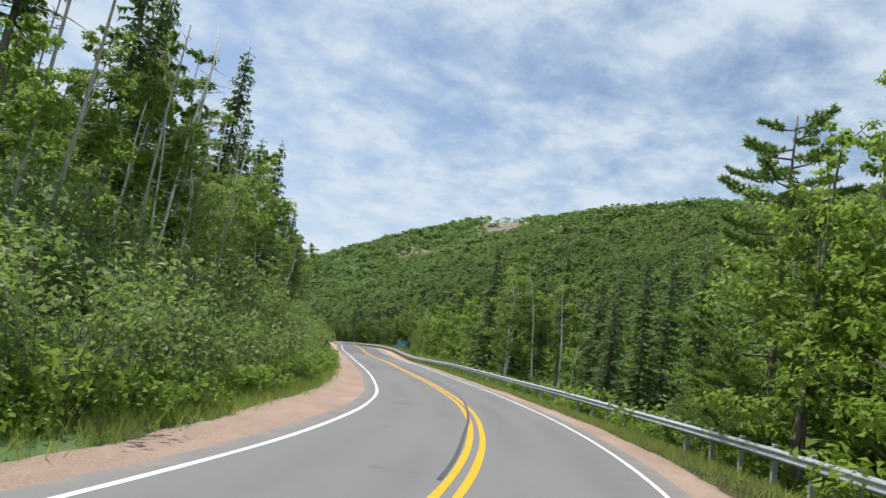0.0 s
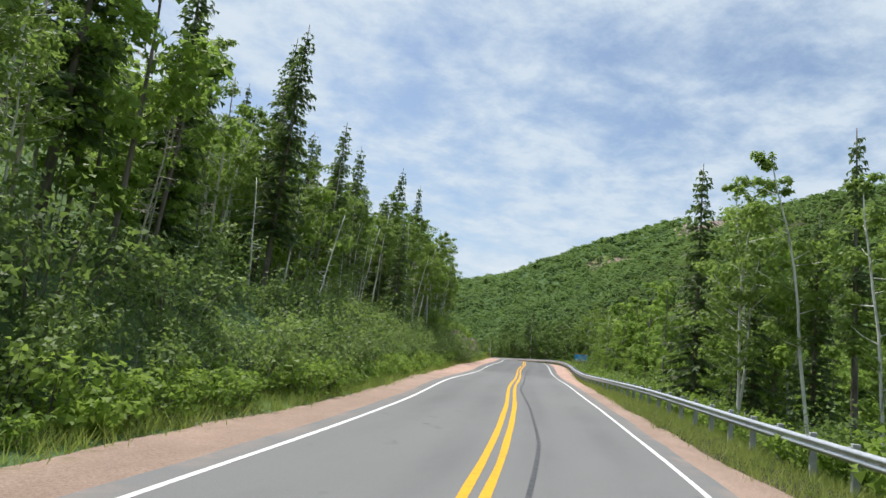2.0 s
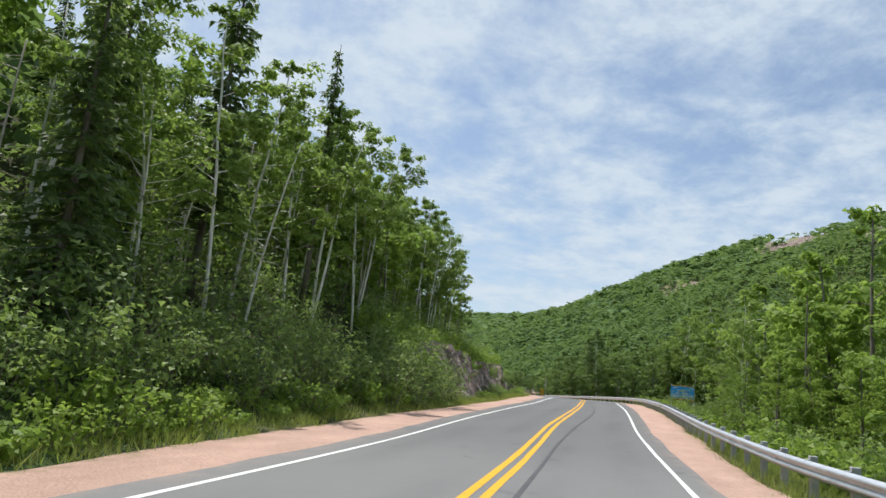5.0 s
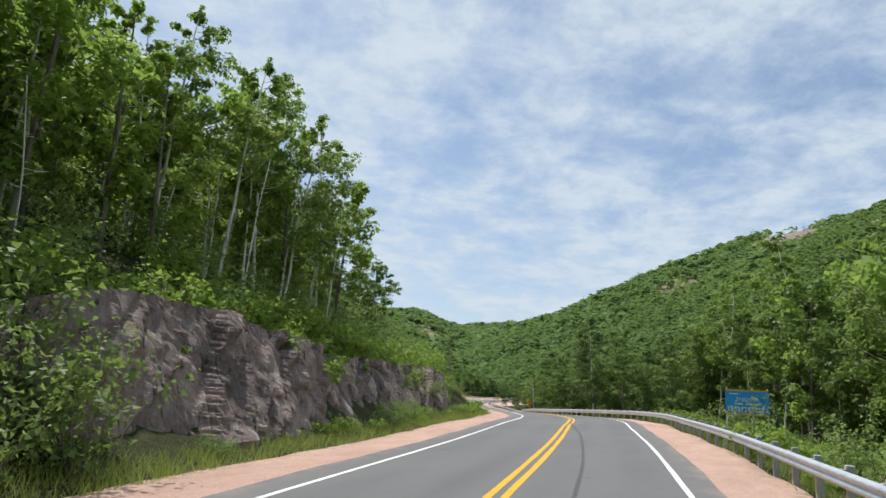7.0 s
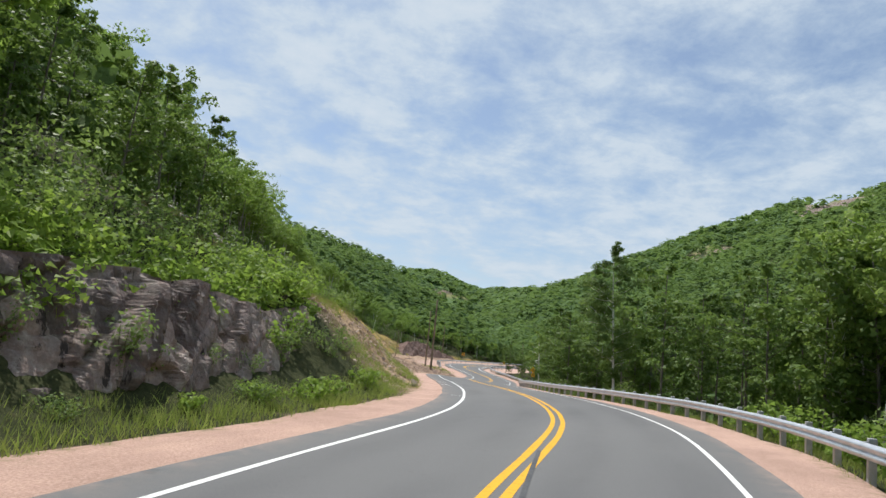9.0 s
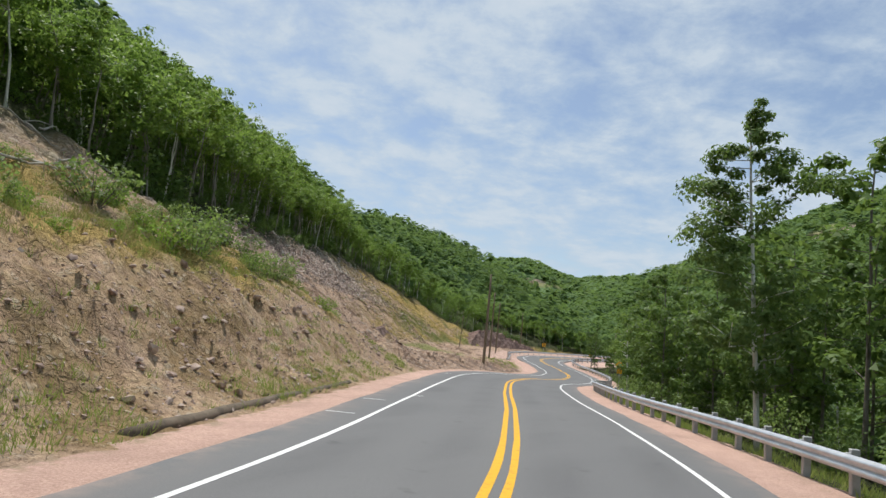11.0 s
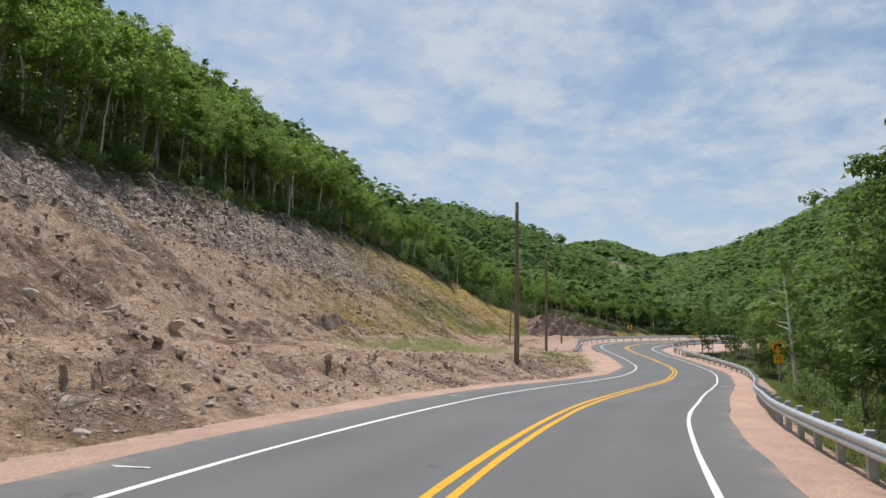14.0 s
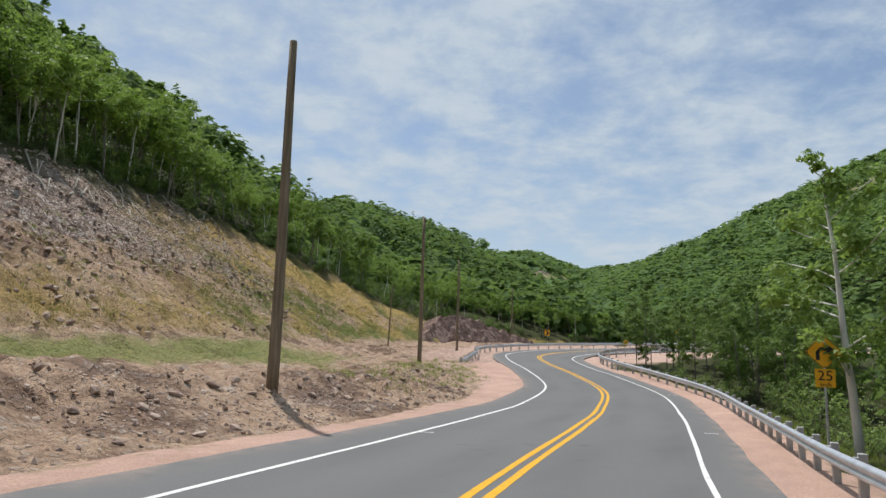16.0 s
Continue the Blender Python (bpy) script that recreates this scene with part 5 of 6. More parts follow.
planted(slope_trees, hill_spots(200, 0.5, 9, 38, 1.8, 146, 248), 39, 0.54, 0.76)
planted(slope_trees, hill_spots(46, 0.5, 9, 137, 1.9, 248, 278), 137, 0.45, 0.62)
planted(slope_trees, hill_spots(44, 0.5, 9, 138, 2.0, 278, 330), 139, 0.36, 0.5)
undergrowth("hill_wood", "dense green crowns of the wood above the cut slope", slope_trees, hill_spots(190, 9, 30, 44, 2.4, 146, 252), 45, 0.6, 0.82, "forest", 1)
undergrowth("hill_wood", "dense green crowns of the wood beyond the cut slope", slope_trees, hill_spots(34, 9, 30, 144, 3.2, 252, 330), 145, 0.45, 0.6, "forest")
planted([slope_low], hill_spots(84, -0.8, 2.6, 40, 1.3, 165, 330), 41, 0.4, 0.8)
# bushes at the wood's foot, thickened inward to darken the trunk zone like shade
undergrowth("hill_undergrowth", "dark green bushes, many added as shade, under the trees above the cut slope", [slope_low], hill_spots(190, 1.5, 13, 140, 1.7, 146, 300), 141, 0.8, 1.4)
bank_shrubs = [shrub(160 + i, h, 1.2, 700, 0.07, m, "green shrub rooted on the stony cut slope", "slope_shrub", "cut slope shrubs") for i, (h, m) in enumerate(((1.3, LEAF_SHRUB), (1.7, LEAF_DARK), (1.0, LEAF_BRIGHT)))]
planted(bank_shrubs, along(149, 178, -10.8, -16.5, 36, 42, 1.1), 43, 0.35, 1.25)
planted(bank_shrubs, along(176, 184, -10, -13, 6, 142, 1.0), 143, 0.4, 0.7)


# the far woods
def far_woods(seed):
    """Crowns beyond the single trees: each a heap of leafy sprays, finer where the road comes near."""
    r = np.random.RandomState(seed)
    xs, ys = [], []
    for lo in np.arange(30, 1900, 10.0):
        sp = max(4.0, lo / 95)
        m = r.poisson(lo * 10 * 1.8 / sp**2)
        rad, ang = r.uniform(lo, lo + 10, m), r.uniform(radians(-64), radians(39), m)
        xs.append(-12 + rad * np.sin(ang)), ys.append(60 + rad * np.cos(ang))
    main = sum(len(a) for a in xs)
    for lo in np.arange(20, 260, 10.0):
        m = r.poisson(lo * 10 * 3.4 / 36)
        rad, ang = r.uniform(lo, lo + 10, m), np.where(r.uniform(size=m) < 0.6, r.uniform(radians(39), radians(150), m), r.uniform(radians(-150), radians(-64), m))
        xs.append(-12 + rad * np.sin(ang)), ys.append(60 + rad * np.cos(ang))
    x, y = np.concatenate(xs), np.concatenate(ys)
    side = np.arange(len(x)) >= main
    z, d, st, perp = land(x, y)
    edge = wood_edge(y)
    left_ok = np.where((y > 150) & (y < 345), perp > edge + 26 * np.clip((330 - y) / 20, 0.1, 1), np.where(y <= 150, -d > 24, -d > 22))
    left_ok |= (y > 268) & (perp < -20) & (-d > 13)
    ok = np.where(d < 0, left_ok, d > np.where(st > 236, 24, 30)) & (bare_rock(x, y) < 0.3 + 0.4 * r.uniform(size=len(x)))
    x, y, z, side = x[ok], y[ok], z[ok], side[ok]
    dist = np.minimum(np.hypot(x + 45, y - 205), np.minimum(np.hypot(x + 18, y - 145), np.hypot(x + 4, y - 70)))
    dist = np.where(side, 400, dist)
    vs = []
    for lo, hi, k, grain in ((0, 150, 44, 0.25), (150, 330, 26, 0.26), (330, 600, 14, 0.34), (600, 3000, 7, 0.46)):
        s = (dist >= lo) & (dist < hi)
        n = int(s.sum())
        size = np.where(side[s], 5.5, np.maximum(4.2, np.hypot(x[s] + 12, y[s] - 60) / 100)) * 0.66 * r.uniform(0.7, 1.3, n)
        tall = np.minimum(9.0, size * 1.7 + 2.2) * r.uniform(0.8, 1.1, n)
        fir = r.uniform(size=n) < 0.06
        w, a = r.uniform(0, 1, (n, k)), r.uniform(0, 6.283, (n, k))
        wide = np.where(fir[:, None], (1 - w) * 0.55 + 0.06, np.sqrt(np.maximum(0.04, 1 - (2 * np.maximum(w, 0.25) - 0.75) ** 2))) * r.uniform(0.75, 1.1, (n, k))
        w = w if lo < 150 else 0.3 + 0.7 * w
        c = np.stack([x[s][:, None] + size[:, None] * wide * np.cos(a), y[s][:, None] + size[:, None] * wide * np.sin(a), z[s][:, None] + np.where(fir, tall * 1.3, tall)[:, None] * (0.1 + 0.9 * w)], -1)
        nrm = np.stack([np.cos(a) * wide, np.sin(a) * wide, (0.45 if lo < 150 else 0.95) + w * 0.9], -1) + r.normal(0, 0.4 if lo < 150 else 0.24, (n, k, 3))
        nrm /= np.linalg.norm(nrm, axis=-1)[..., None]
        t1 = np.cross(nrm, r.normal(size=(n, k, 3)))
        t1 /= np.linalg.norm(t1, axis=-1)[..., None]
        t2 = np.cross(nrm, t1)
        q = (size[:, None] * np.where(fir, 0.6, 1.0)[:, None] * grain * r.uniform(0.7, 1.5, (n, k)))[..., None]
        vs.append(np.stack([c - t1 * q, c - t2 * q * 0.9, c + t1 * q * 1.1, c + t2 * q], 2).reshape(-1, 3))
    v = np.vstack(vs)
    me = mesh_of("far_woods", v, np.arange(len(v)).reshape(-1, 4), CANOPY, smooth=False)
    return tagged(new("far_woods", me), "dense green mixed forest covering the valley sides", "forest", kind="stuff")


far_woods(7)


# ---- things along the road ----
def box(cx, cy, cz, sx, sy, sz, bevel=0.0):
    bm = bmesh.new()
    bmesh.ops.create_cube(bm, size=1.0)
    bmesh.ops.scale(bm, vec=(sx, sy, sz), verts=bm.verts)
    bmesh.ops.translate(bm, vec=(cx, cy, cz), verts=bm.verts)
    if bevel:
        bmesh.ops.bevel(bm, geom=bm.edges[:], offset=bevel, segments=1, affect="EDGES")
    return bm


def from_bm(name, bm, mat, smooth=False):
    me = bpy.data.meshes.new(name)
    bm.to_mesh(me)
    bm.free()
    me.materials.append(mat)
    return me


def flat_shape(points, thick, mat, name, front=-1):
    """A plate with the outline given as (x, z), standing in the plane y = 0, thick towards the back."""
    n = len(points)
    v = [(x, 0.0, z) for x, z in points] + [(x, thick, z) for x, z in points]
    f = [tuple(range(n)), tuple(range(2 * n - 1, n - 1, -1))] + [(i + n, (i + 1) % n + n, (i + 1) % n, i) for i in range(n)]
    me = bpy.data.meshes.new(name)
    me.from_pydata(v, [], f)
    me.materials.append(mat)
    me.update()
    return me


RAIL_SHAPE = [(0.0, 0.40), (-0.035, 0.43), (-0.085, 0.455), (-0.085, 0.495), (-0.03, 0.53), (-0.03, 0.575), (-0.085, 0.61), (-0.085, 0.65), (-0.035, 0.675), (0.0, 0.705)]
post_bm = box(0.14, 0, 0.26, 0.15, 0.11, 1.06, 0.012)
POST = from_bm("post", post_bm, STEEL_POST)
BLOCK = from_bm("spacer_block", box(0.035, 0, 0.56, 0.07, 0.10, 0.32, 0.008), STEEL_POST)


def guardrail(side, table, y0, y1, label):
    """A steel beam rail: beams of two post spacings lapped end to end, a post and a spacer every 1.9 m."""
    keep = (MID[:, 1] >= y0) & (MID[:, 1] <= y1)
    off = np.interp(MID[keep, 1], *table)
    p = np.c_[MID[keep, :2] + RIGHT[keep] * off[:, None], MID[keep, 2] + BANK[keep] * np.clip(off, -5, 5) - 0.02]
    s = np.r_[0, np.cumsum(np.linalg.norm(np.diff(p[:, :2], axis=0), axis=1))]

    def at(q):
        return np.array([np.interp(q, s, p[:, k]) for k in range(3)])

    base = at(0)
    rail = tagged(new("guardrail"), label, "guardrail")
    rail.matrix_basis = Matrix.Translation(base)
    n = int(s[-1] / 1.905)
    r = np.random.RandomState(int(abs(y0)) + 3)
    for i in range(n):
        q = i * 1.905
        a, b = at(q), at(min(q + 0.5, s[-1]))
        yaw = math.atan2(-(b - a)[0], (b - a)[1])
        m = Matrix.Translation(a - base) @ Matrix.Rotation(yaw + (math.pi if side < 0 else 0), 4, "Z") @ Matrix.Rotation(r.normal(0, 0.012), 4, "Y")
        post = part("post", POST, rail)
        post.matrix_basis = m
        part("spacer_block", BLOCK, post)
        if i % 2 == 0:
            qs = np.linspace(q - 0.12, min(q + 3.93, s[-1]), 7)
            c = np.array([at(k) for k in qs])
            t = np.gradient(c[:, :2], axis=0)
            t /= np.linalg.norm(t, axis=1)[:, None]
            nr = np.stack([t[:, 1], -t[:, 0]], 1) * (1 if side > 0 else -1)
            lap = 0.004 * (i // 2 % 2)
            v = [[*(c[k, :2] + nr[k] * (o - lap) - base[:2]), c[k, 2] - base[2] + h] for k in range(7) for o, h in RAIL_SHAPE]
            v += [[*(c[k, :2] + nr[k] * (o - lap + 0.006) - base[:2]), c[k, 2] - base[2] + h] for k in range(7) for o, h in RAIL_SHAPE]
            f = grid_faces(7, len(RAIL_SHAPE))
            part("beam", mesh_of("beam", v, np.vstack([f, f[:, ::-1] + 7 * len(RAIL_SHAPE)]), STEEL), rail)
    return rail


RAIL_OFF = ([-60, 20, 60, 85, 125, 150, 170, 190, 210, 235, 262, 310], [7.6, 7.6, 6.6, 5.6, 6.0, 5.9, 5.6, 5.8, 5.6, 5.8, 5.9, 5.8])
guardrail(1, RAIL_OFF, -20, 302, "galvanised steel guardrail on grey posts along the gravel verge")
guardrail(-1, ([250, 258, 310], [-8.5, -6.2, -6.0]), 250, 306, "galvanised steel guardrail round the outside of the bend")


def utility_pole(x, y, height, lean, turn, thick=0.165, base=None):
    r = np.random.RandomState(int(abs(x * 7)))
    z = land(x, y)[0][0] if base is None else base
    u = np.linspace(0, 1, 9)
    line = np.stack([0.02 * np.sin(u * 5), 0.015 * np.sin(u * 4 + 1), height * u - 0.4 * (1 - u)], 1)
    ob = tagged(new("utility_pole"), "weathered brown wooden utility pole without wires", "pole", "utility poles")
    ob.matrix_basis = pose(x, y, z, lean[0], lean[1], turn)
    part("shaft", mesh_of("shaft", *tube(line, thick * (1 - 0.36 * u), 12), POLE_WOOD), ob)
    cap_v, cap_f = tube([(0.02 * math.sin(5), 0.015 * math.sin(5), height - 0.002), (0.02 * math.sin(5), 0.015 * math.sin(5), height + 0.012)], [thick * 0.65, thick * 0.6], 12)
    part("top", mesh_of("top", cap_v, cap_f, DEAD_WOOD), ob)
    return ob


utility_pole(-56.8, 216.25, 11.0, (0, 0.2), 10, 0.185, land(-56.8, 216.25)[0][0] - 0.16)
utility_pole(-70.6, 242.6, 11.0, (0, 0.3), 70)
utility_pole(-80.8, 263.6, 10.2, (0, -0.2), 130, 0.15)
utility_pole(-94.0, 301.0, 9.0, (0, 0.5), 20, 0.15)
utility_pole(-86.0, 258.0, 6.6, (0, 2.6), 20, 0.09)
utility_pole(-79.0, 331.0, 8.5, (0, 0), 20, 0.14)


def letters(name, text, size, mat, x, z, parent, label="", dy=-0.006):
    curve = bpy.data.curves.new(name, "FONT")
    curve.body, curve.size, curve.align_x, curve.align_y, curve.extrude = text, size, "CENTER", "CENTER", 0.002
    tmp = bpy.data.objects.new(name, curve)
    scene.collection.objects.link(tmp)
    bpy.context.view_layer.update()
    me = bpy.data.meshes.new_from_object(tmp.evaluated_get(bpy.context.evaluated_depsgraph_get()))
    bpy.data.objects.remove(tmp)
    me.materials.clear()
    me.materials.append(mat)
    ob = part(name, me, parent, label)
    ob.matrix_basis = pose(x, dy, z, 90, 0, 0)
    return ob


def bar(name, x, z, w, h, mat, parent, dy=-0.004):
    ob = part(name, flat_shape([(-w / 2, -h / 2), (w / 2, -h / 2), (w / 2, h / 2), (-w / 2, h / 2)], 0.003, mat, name), parent)
    ob.matrix_basis = Matrix.Translation((x, dy, z))
    return ob


def diamond(h):
    c = 0.06
    return [(-c, -h + c), (c, -h + c), (h - c, -c), (h - c, c), (c, h - c), (-c, h - c), (-h + c, c), (-h + c, -c)]


def turn_sign(x, y, zc, yaw, half=0.52, tab=True):
    """Yellow diamond with a right-turn arrow, and a speed tab under it, on a steel post."""
    ob = tagged(new("warning_sign"), "yellow diamond sign with black right-turn arrow and speed tab" if tab else "small yellow diamond warning sign beside the bend", "road sign", "warning signs")
    ground = land(x, y)[0][0]
    ob.matrix_basis = pose(x, y, ground, 0, 0, yaw)
    top = zc - ground
    part("post", from_bm("post", box(0, 0.05, (top - 0.3) / 2 - 0.15, 0.06, 0.05, top + 0.9, 0.006), STEEL_POST), ob)
    plate = part("plate", flat_shape(diamond(half), 0.004, SIGN_YELLOW, "plate"), ob)
    plate.matrix_basis = Matrix.Translation((0, 0.0, top))
    rim = part("border", flat_shape(diamond(half * 0.985), 0.002, SIGN_BLACK, "border"), plate, "thin black border line")
    rim.matrix_basis = Matrix.Translation((0, -0.003, 0))
    inner = part("face", flat_shape(diamond(half * 0.945), 0.002, SIGN_YELLOW, "face"), plate)
    inner.matrix_basis = Matrix.Translation((0, -0.006, 0))
    k = half / 0.52
    arrow = [(-0.22, -0.24), (-0.12, -0.24), (-0.12, -0.02), (-0.06, 0.045), (0.06, 0.045), (0.06, -0.045), (0.27, 0.095), (0.06, 0.235), (0.06, 0.145), (-0.09, 0.145), (-0.22, 0.01)]
    symbol = part("arrow", flat_shape([(a * k, b * k) for a, b in arrow], 0.002, SIGN_BLACK, "arrow"), plate, "black right-turn arrow")
    symbol.matrix_basis = Matrix.Translation((0, -0.009, 0))
    if tab:
        t = part("speed_tab", flat_shape([(-0.27, -0.27), (0.27, -0.27), (0.27, 0.27), (-0.27, 0.27)], 0.004, SIGN_YELLOW, "speed_tab"), ob, "yellow advisory speed tab")
        t.matrix_basis = Matrix.Translation((0, 0, top - half - 0.25))
        letters("number", "25", 0.42, SIGN_BLACK, 0, 0.06, t)
        letters("unit", "km/h", 0.15, SIGN_BLACK, 0, -0.19, t)
    return ob


turn_sign(-43.35, 225.7, 3.45, 14)
turn_sign(-70.5, 289.0, 4.3, 10, 0.4, False)


def chevron_board(x, y, zc, yaw):
    ob = tagged(new("chevron_sign"), "yellow board with black chevron on the outside of the bend", "road sign", "chevron signs")
    ground = land(x, y)[0][0]
    ob.matrix_basis = pose(x, y, ground, 0, 0, yaw)
    h = zc - ground
    part("post", from_bm("post", box(0, 0.05, h / 2 - 0.3, 0.06, 0.05, h + 0.9, 0.006), STEEL_POST), ob)
    plate = part("plate", flat_shape([(-0.38, -0.45), (0.38, -0.45), (0.38, 0.45), (-0.38, 0.45)], 0.004, SIGN_YELLOW, "plate"), ob)
    plate.matrix_basis = Matrix.Translation((0, 0, h))
    mark = part("chevron", flat_shape([(-0.26, -0.42), (0.02, -0.42), (0.30, 0.0), (0.02, 0.42), (-0.26, 0.42), (0.02, 0.0)], 0.002, SIGN_BLACK, "chevron"), plate)
    mark.matrix_basis = Matrix.Translation((0, -0.004, 0))
    return ob


chevron_board(-85.6, 297.0, 5.6, 24)
chevron_board(-67.0, 302.0, 6.1, 5)


def place_sign(x, y, z0, z1, width, yaw):
    """Blue information board with gold bands on three posts."""
    ob = tagged(new("place_sign"), "blue place-name board with gold bands on three white posts", "road sign")
    ground = land(x, y)[0][0]
    ob.matrix_basis = pose(x, y, ground, 0, 0, yaw)
    a, b = z0 - ground, z1 - ground
    h = b - a
    plate = part("board", flat_shape([(-width / 2, a), (width / 2, a), (width / 2, b), (-width / 2, b)], 0.02, SIGN_BLUE, "board"), ob)
    bar("gold_band", 0, b - 0.045, width - 0.01, 0.09, SIGN_GOLD, plate)
    bar("gold_band", 0, a + 0.055, width - 0.01, 0.11, SIGN_GOLD, plate)
    for k in (-0.47, 0.12, 0.47):
        post = part("post", from_bm("post", box(k * width, 0.065, (b + 0.07) / 2 - 0.25, 0.075, 0.075, b + 0.57, 0.008), SIGN_WHITE), ob)
        post["label"] = "white painted post"
    letters("place_name", "Ingonish", 0.30, SIGN_WHITE, 0.02, a + h * 0.64, plate)
    bar("heading_bar", -width * 0.30, a + h * 0.82, 0.42, 0.05, SIGN_WHITE, plate)
    bar("word_bar", -width * 0.20, a + h * 0.44, 0.36, 0.075, SIGN_WHITE, plate)
    bar("word_bar", width * 0.13, a + h * 0.44, 0.62, 0.075, SIGN_WHITE, plate)
    for k in range(6):
        tile = bar("symbol_tile", (-0.39 + 0.156 * k) * width, a + h * 0.235, 0.235, 0.22, SIGN_WHITE, plate)
        for n, (u, v, w, q) in enumerate(((0.0, -0.02, 0.11, 0.10), (0.02, 0.06, 0.07, 0.035)) if k % 2 else ((0.0, 0.0, 0.07, 0.15), (0.0, -0.03, 0.14, 0.05))):
            bar("symbol", u, v, w, q, SIGN_BLUE, tile, -0.003)
    return ob


place_sign(-6.95, 133.2, 3.32, 4.57, 1.97, 3)


def long_log(p, q, thick):
    r = np.random.RandomState(5)
    u = np.linspace(0, 1, 14)
    c = np.outer(1 - u, p) + np.outer(u, q) + np.c_[r.normal(0, 0.03, 14), r.normal(0, 0.03, 14), 0.02 * np.sin(u * 6)]
    c[:, 2] += thick * 0.6
    ob = tagged(new("log"), "long dark barked log lying along the gravel edge", "log")
    ob.matrix_basis = Matrix.Translation(p)
    part("stem", mesh_of("stem", *merged([tube(c - p, thick * (1 - 0.25 * u) * r.uniform(0.92, 1.08, 14), 10)]), LOG_WOOD), ob)
    part("cut_end", mesh_of("cut_end", *tube([c[-1] - p, c[-1] - p + (c[-1] - c[-2]) * 0.01], [thick * 0.70, thick * 0.66], 10), DEAD_WOOD), ob)
    return ob


long_log(on_road(155.8, -5.75, -0.08)[0], on_road(169.0, -6.0, -0.06)[0], 0.15)


# ---- rock ----
def facet(q, size, seed):
    """Broken planes: each block of rock stands out by its own amount and slants its own way."""
    w = Vector((q.x + 0.5 * q.z, q.y - 0.6 * q.z, q.z * 0.6)) * size
    near, points = noise.voronoi(w)
    own = noise.cell_vector(points[0] * 37.3 + Vector((seed, 0, 0)))
    tilt = noise.cell_vector(points[0] * 53.1 + Vector((0, seed, 7))) - Vector((0.5, 0.5, 0.5))
    edge = near[1] - near[0]
    return (own.x - 0.5) * 0.8 + (w - points[0]).dot(tilt) * 1.0 - 0.3 * max(0.0, 1 - edge / 0.06)


def rocky_face(name, label, line, lean, seed, step=0.28, rows=22, rough=0.55, sink=0.4, mat=ROCK, soft=0.08):
    """A broken rock face along a line of (x, y), each with its height; it leans back by lean metres for each metre of height."""
    pts = spline([(x, y, h) for x, y, h in line], step)
    t = np.gradient(pts[:, :2], axis=0)
    t /= np.linalg.norm(t, axis=1)[:, None]
    back = np.stack([-t[:, 1], t[:, 0]], 1)
    base = land(pts[:, 0], pts[:, 1])[0]
    off = Vector((seed * 13.7, seed * 5.1, 0))
    lumps = np.zeros((len(pts), rows + 4))
    for i in range(len(pts)):
        for k in range(rows + 4):
            q = Vector((pts[i, 0], pts[i, 1], base[i] + pts[i, 2] * min(1.0, k / rows))) + off
            lump = rough * (0.95 * facet(q, 0.36, seed) + 0.45 * facet(q, 0.95, seed + 5) + 0.2 * facet(q, 2.3, seed + 9)) + 0.8 * rough * noise.noise(q * 0.25) + 0.06 * noise.noise(q * 3.1) - 0.2
            lumps[i, k] = lump * min(1, 4 * i / len(pts), 4 * (len(pts) - 1 - i) / len(pts) + 0.05) * (1 if k <= rows else 0.4)
    for axis in (0, 1):
        lumps = (1 - 2 * soft) * lumps + soft * (np.roll(lumps, 1, axis) + np.roll(lumps, -1, axis))
    v = []
    for i in range(len(pts)):
        for k in range(rows + 4):
            h = pts[i, 2] * min(1.0, k / rows)
            deep = lean * h + (1.1 * (k - rows) if k > rows else 0) - lumps[i, k]
            v.append((pts[i, 0] + back[i, 0] * deep, pts[i, 1] + back[i, 1] * deep, base[i] - sink * (k == 0) + h + 0.2 * lumps[i, k] - (0.35 * (k - rows) if k > rows else 0)))
    ob = new(name, mesh_of(name, v, grid_faces(len(pts), rows + 4)[:, ::-1], mat, smooth=False))
    return tagged(ob, label, "rock", kind="structure")


face_line = [(*on_road(y, -d)[0][:2], h) for y, d, h in ((103, 8.0, 0.8), (105, 7.5, 2.4), (108, 7.2, 3.4), (112, 7.1, 3.6), (117, 7.1, 3.2), (122, 7.3, 2.8), (127, 7.6, 2.6), (132, 7.8, 2.5), (136, 7.7, 2.7), (140, 7.9, 2.4), (144, 8.5, 1.5), (148, 9.2, 0.5))]
rocky_face("rock_face", "broken grey and reddish rock cut beside the gravel verge", face_line, 0.46, 1, 0.13, 36, 0.8, soft=0.12)
rocky_face("rock_outcrop", "dark reddish rock outcrop at the foot of the cut slope", [(-92.6, 274, 0.6), (-92.6, 279, 3.0), (-92.2, 285, 4.0), (-91.8, 291, 3.6), (-91.2, 297, 2.4), (-90, 303, 0.7)], 0.55, 2, 0.3, 20, 0.7, mat=ROCK_RED, soft=0.16)
rocky_face("rock_outcrop", "dark reddish rock outcrop at the foot of the cut slope", [(-62.6, 204.2, 0.2), (-64.2, 206.4, 0.9), (-65.6, 208.8, 1.25), (-66.9, 211.4, 1.0), (-67.8, 213.6, 0.25)], 0.8, 3, 0.2, 14, 0.35, mat=ROCK_RED, soft=0.2)


def broken(bm, r, cuts, low=0.5, high=0.85):
    """Knocks flat planes off a lump."""
    for _ in range(cuts):
        n = Vector(r.normal(size=3)).normalized()
        d = r.uniform(low, high)
        for v in bm.verts:
            over = v.co.dot(n) - d
            if over > 0:
                v.co -= n * over


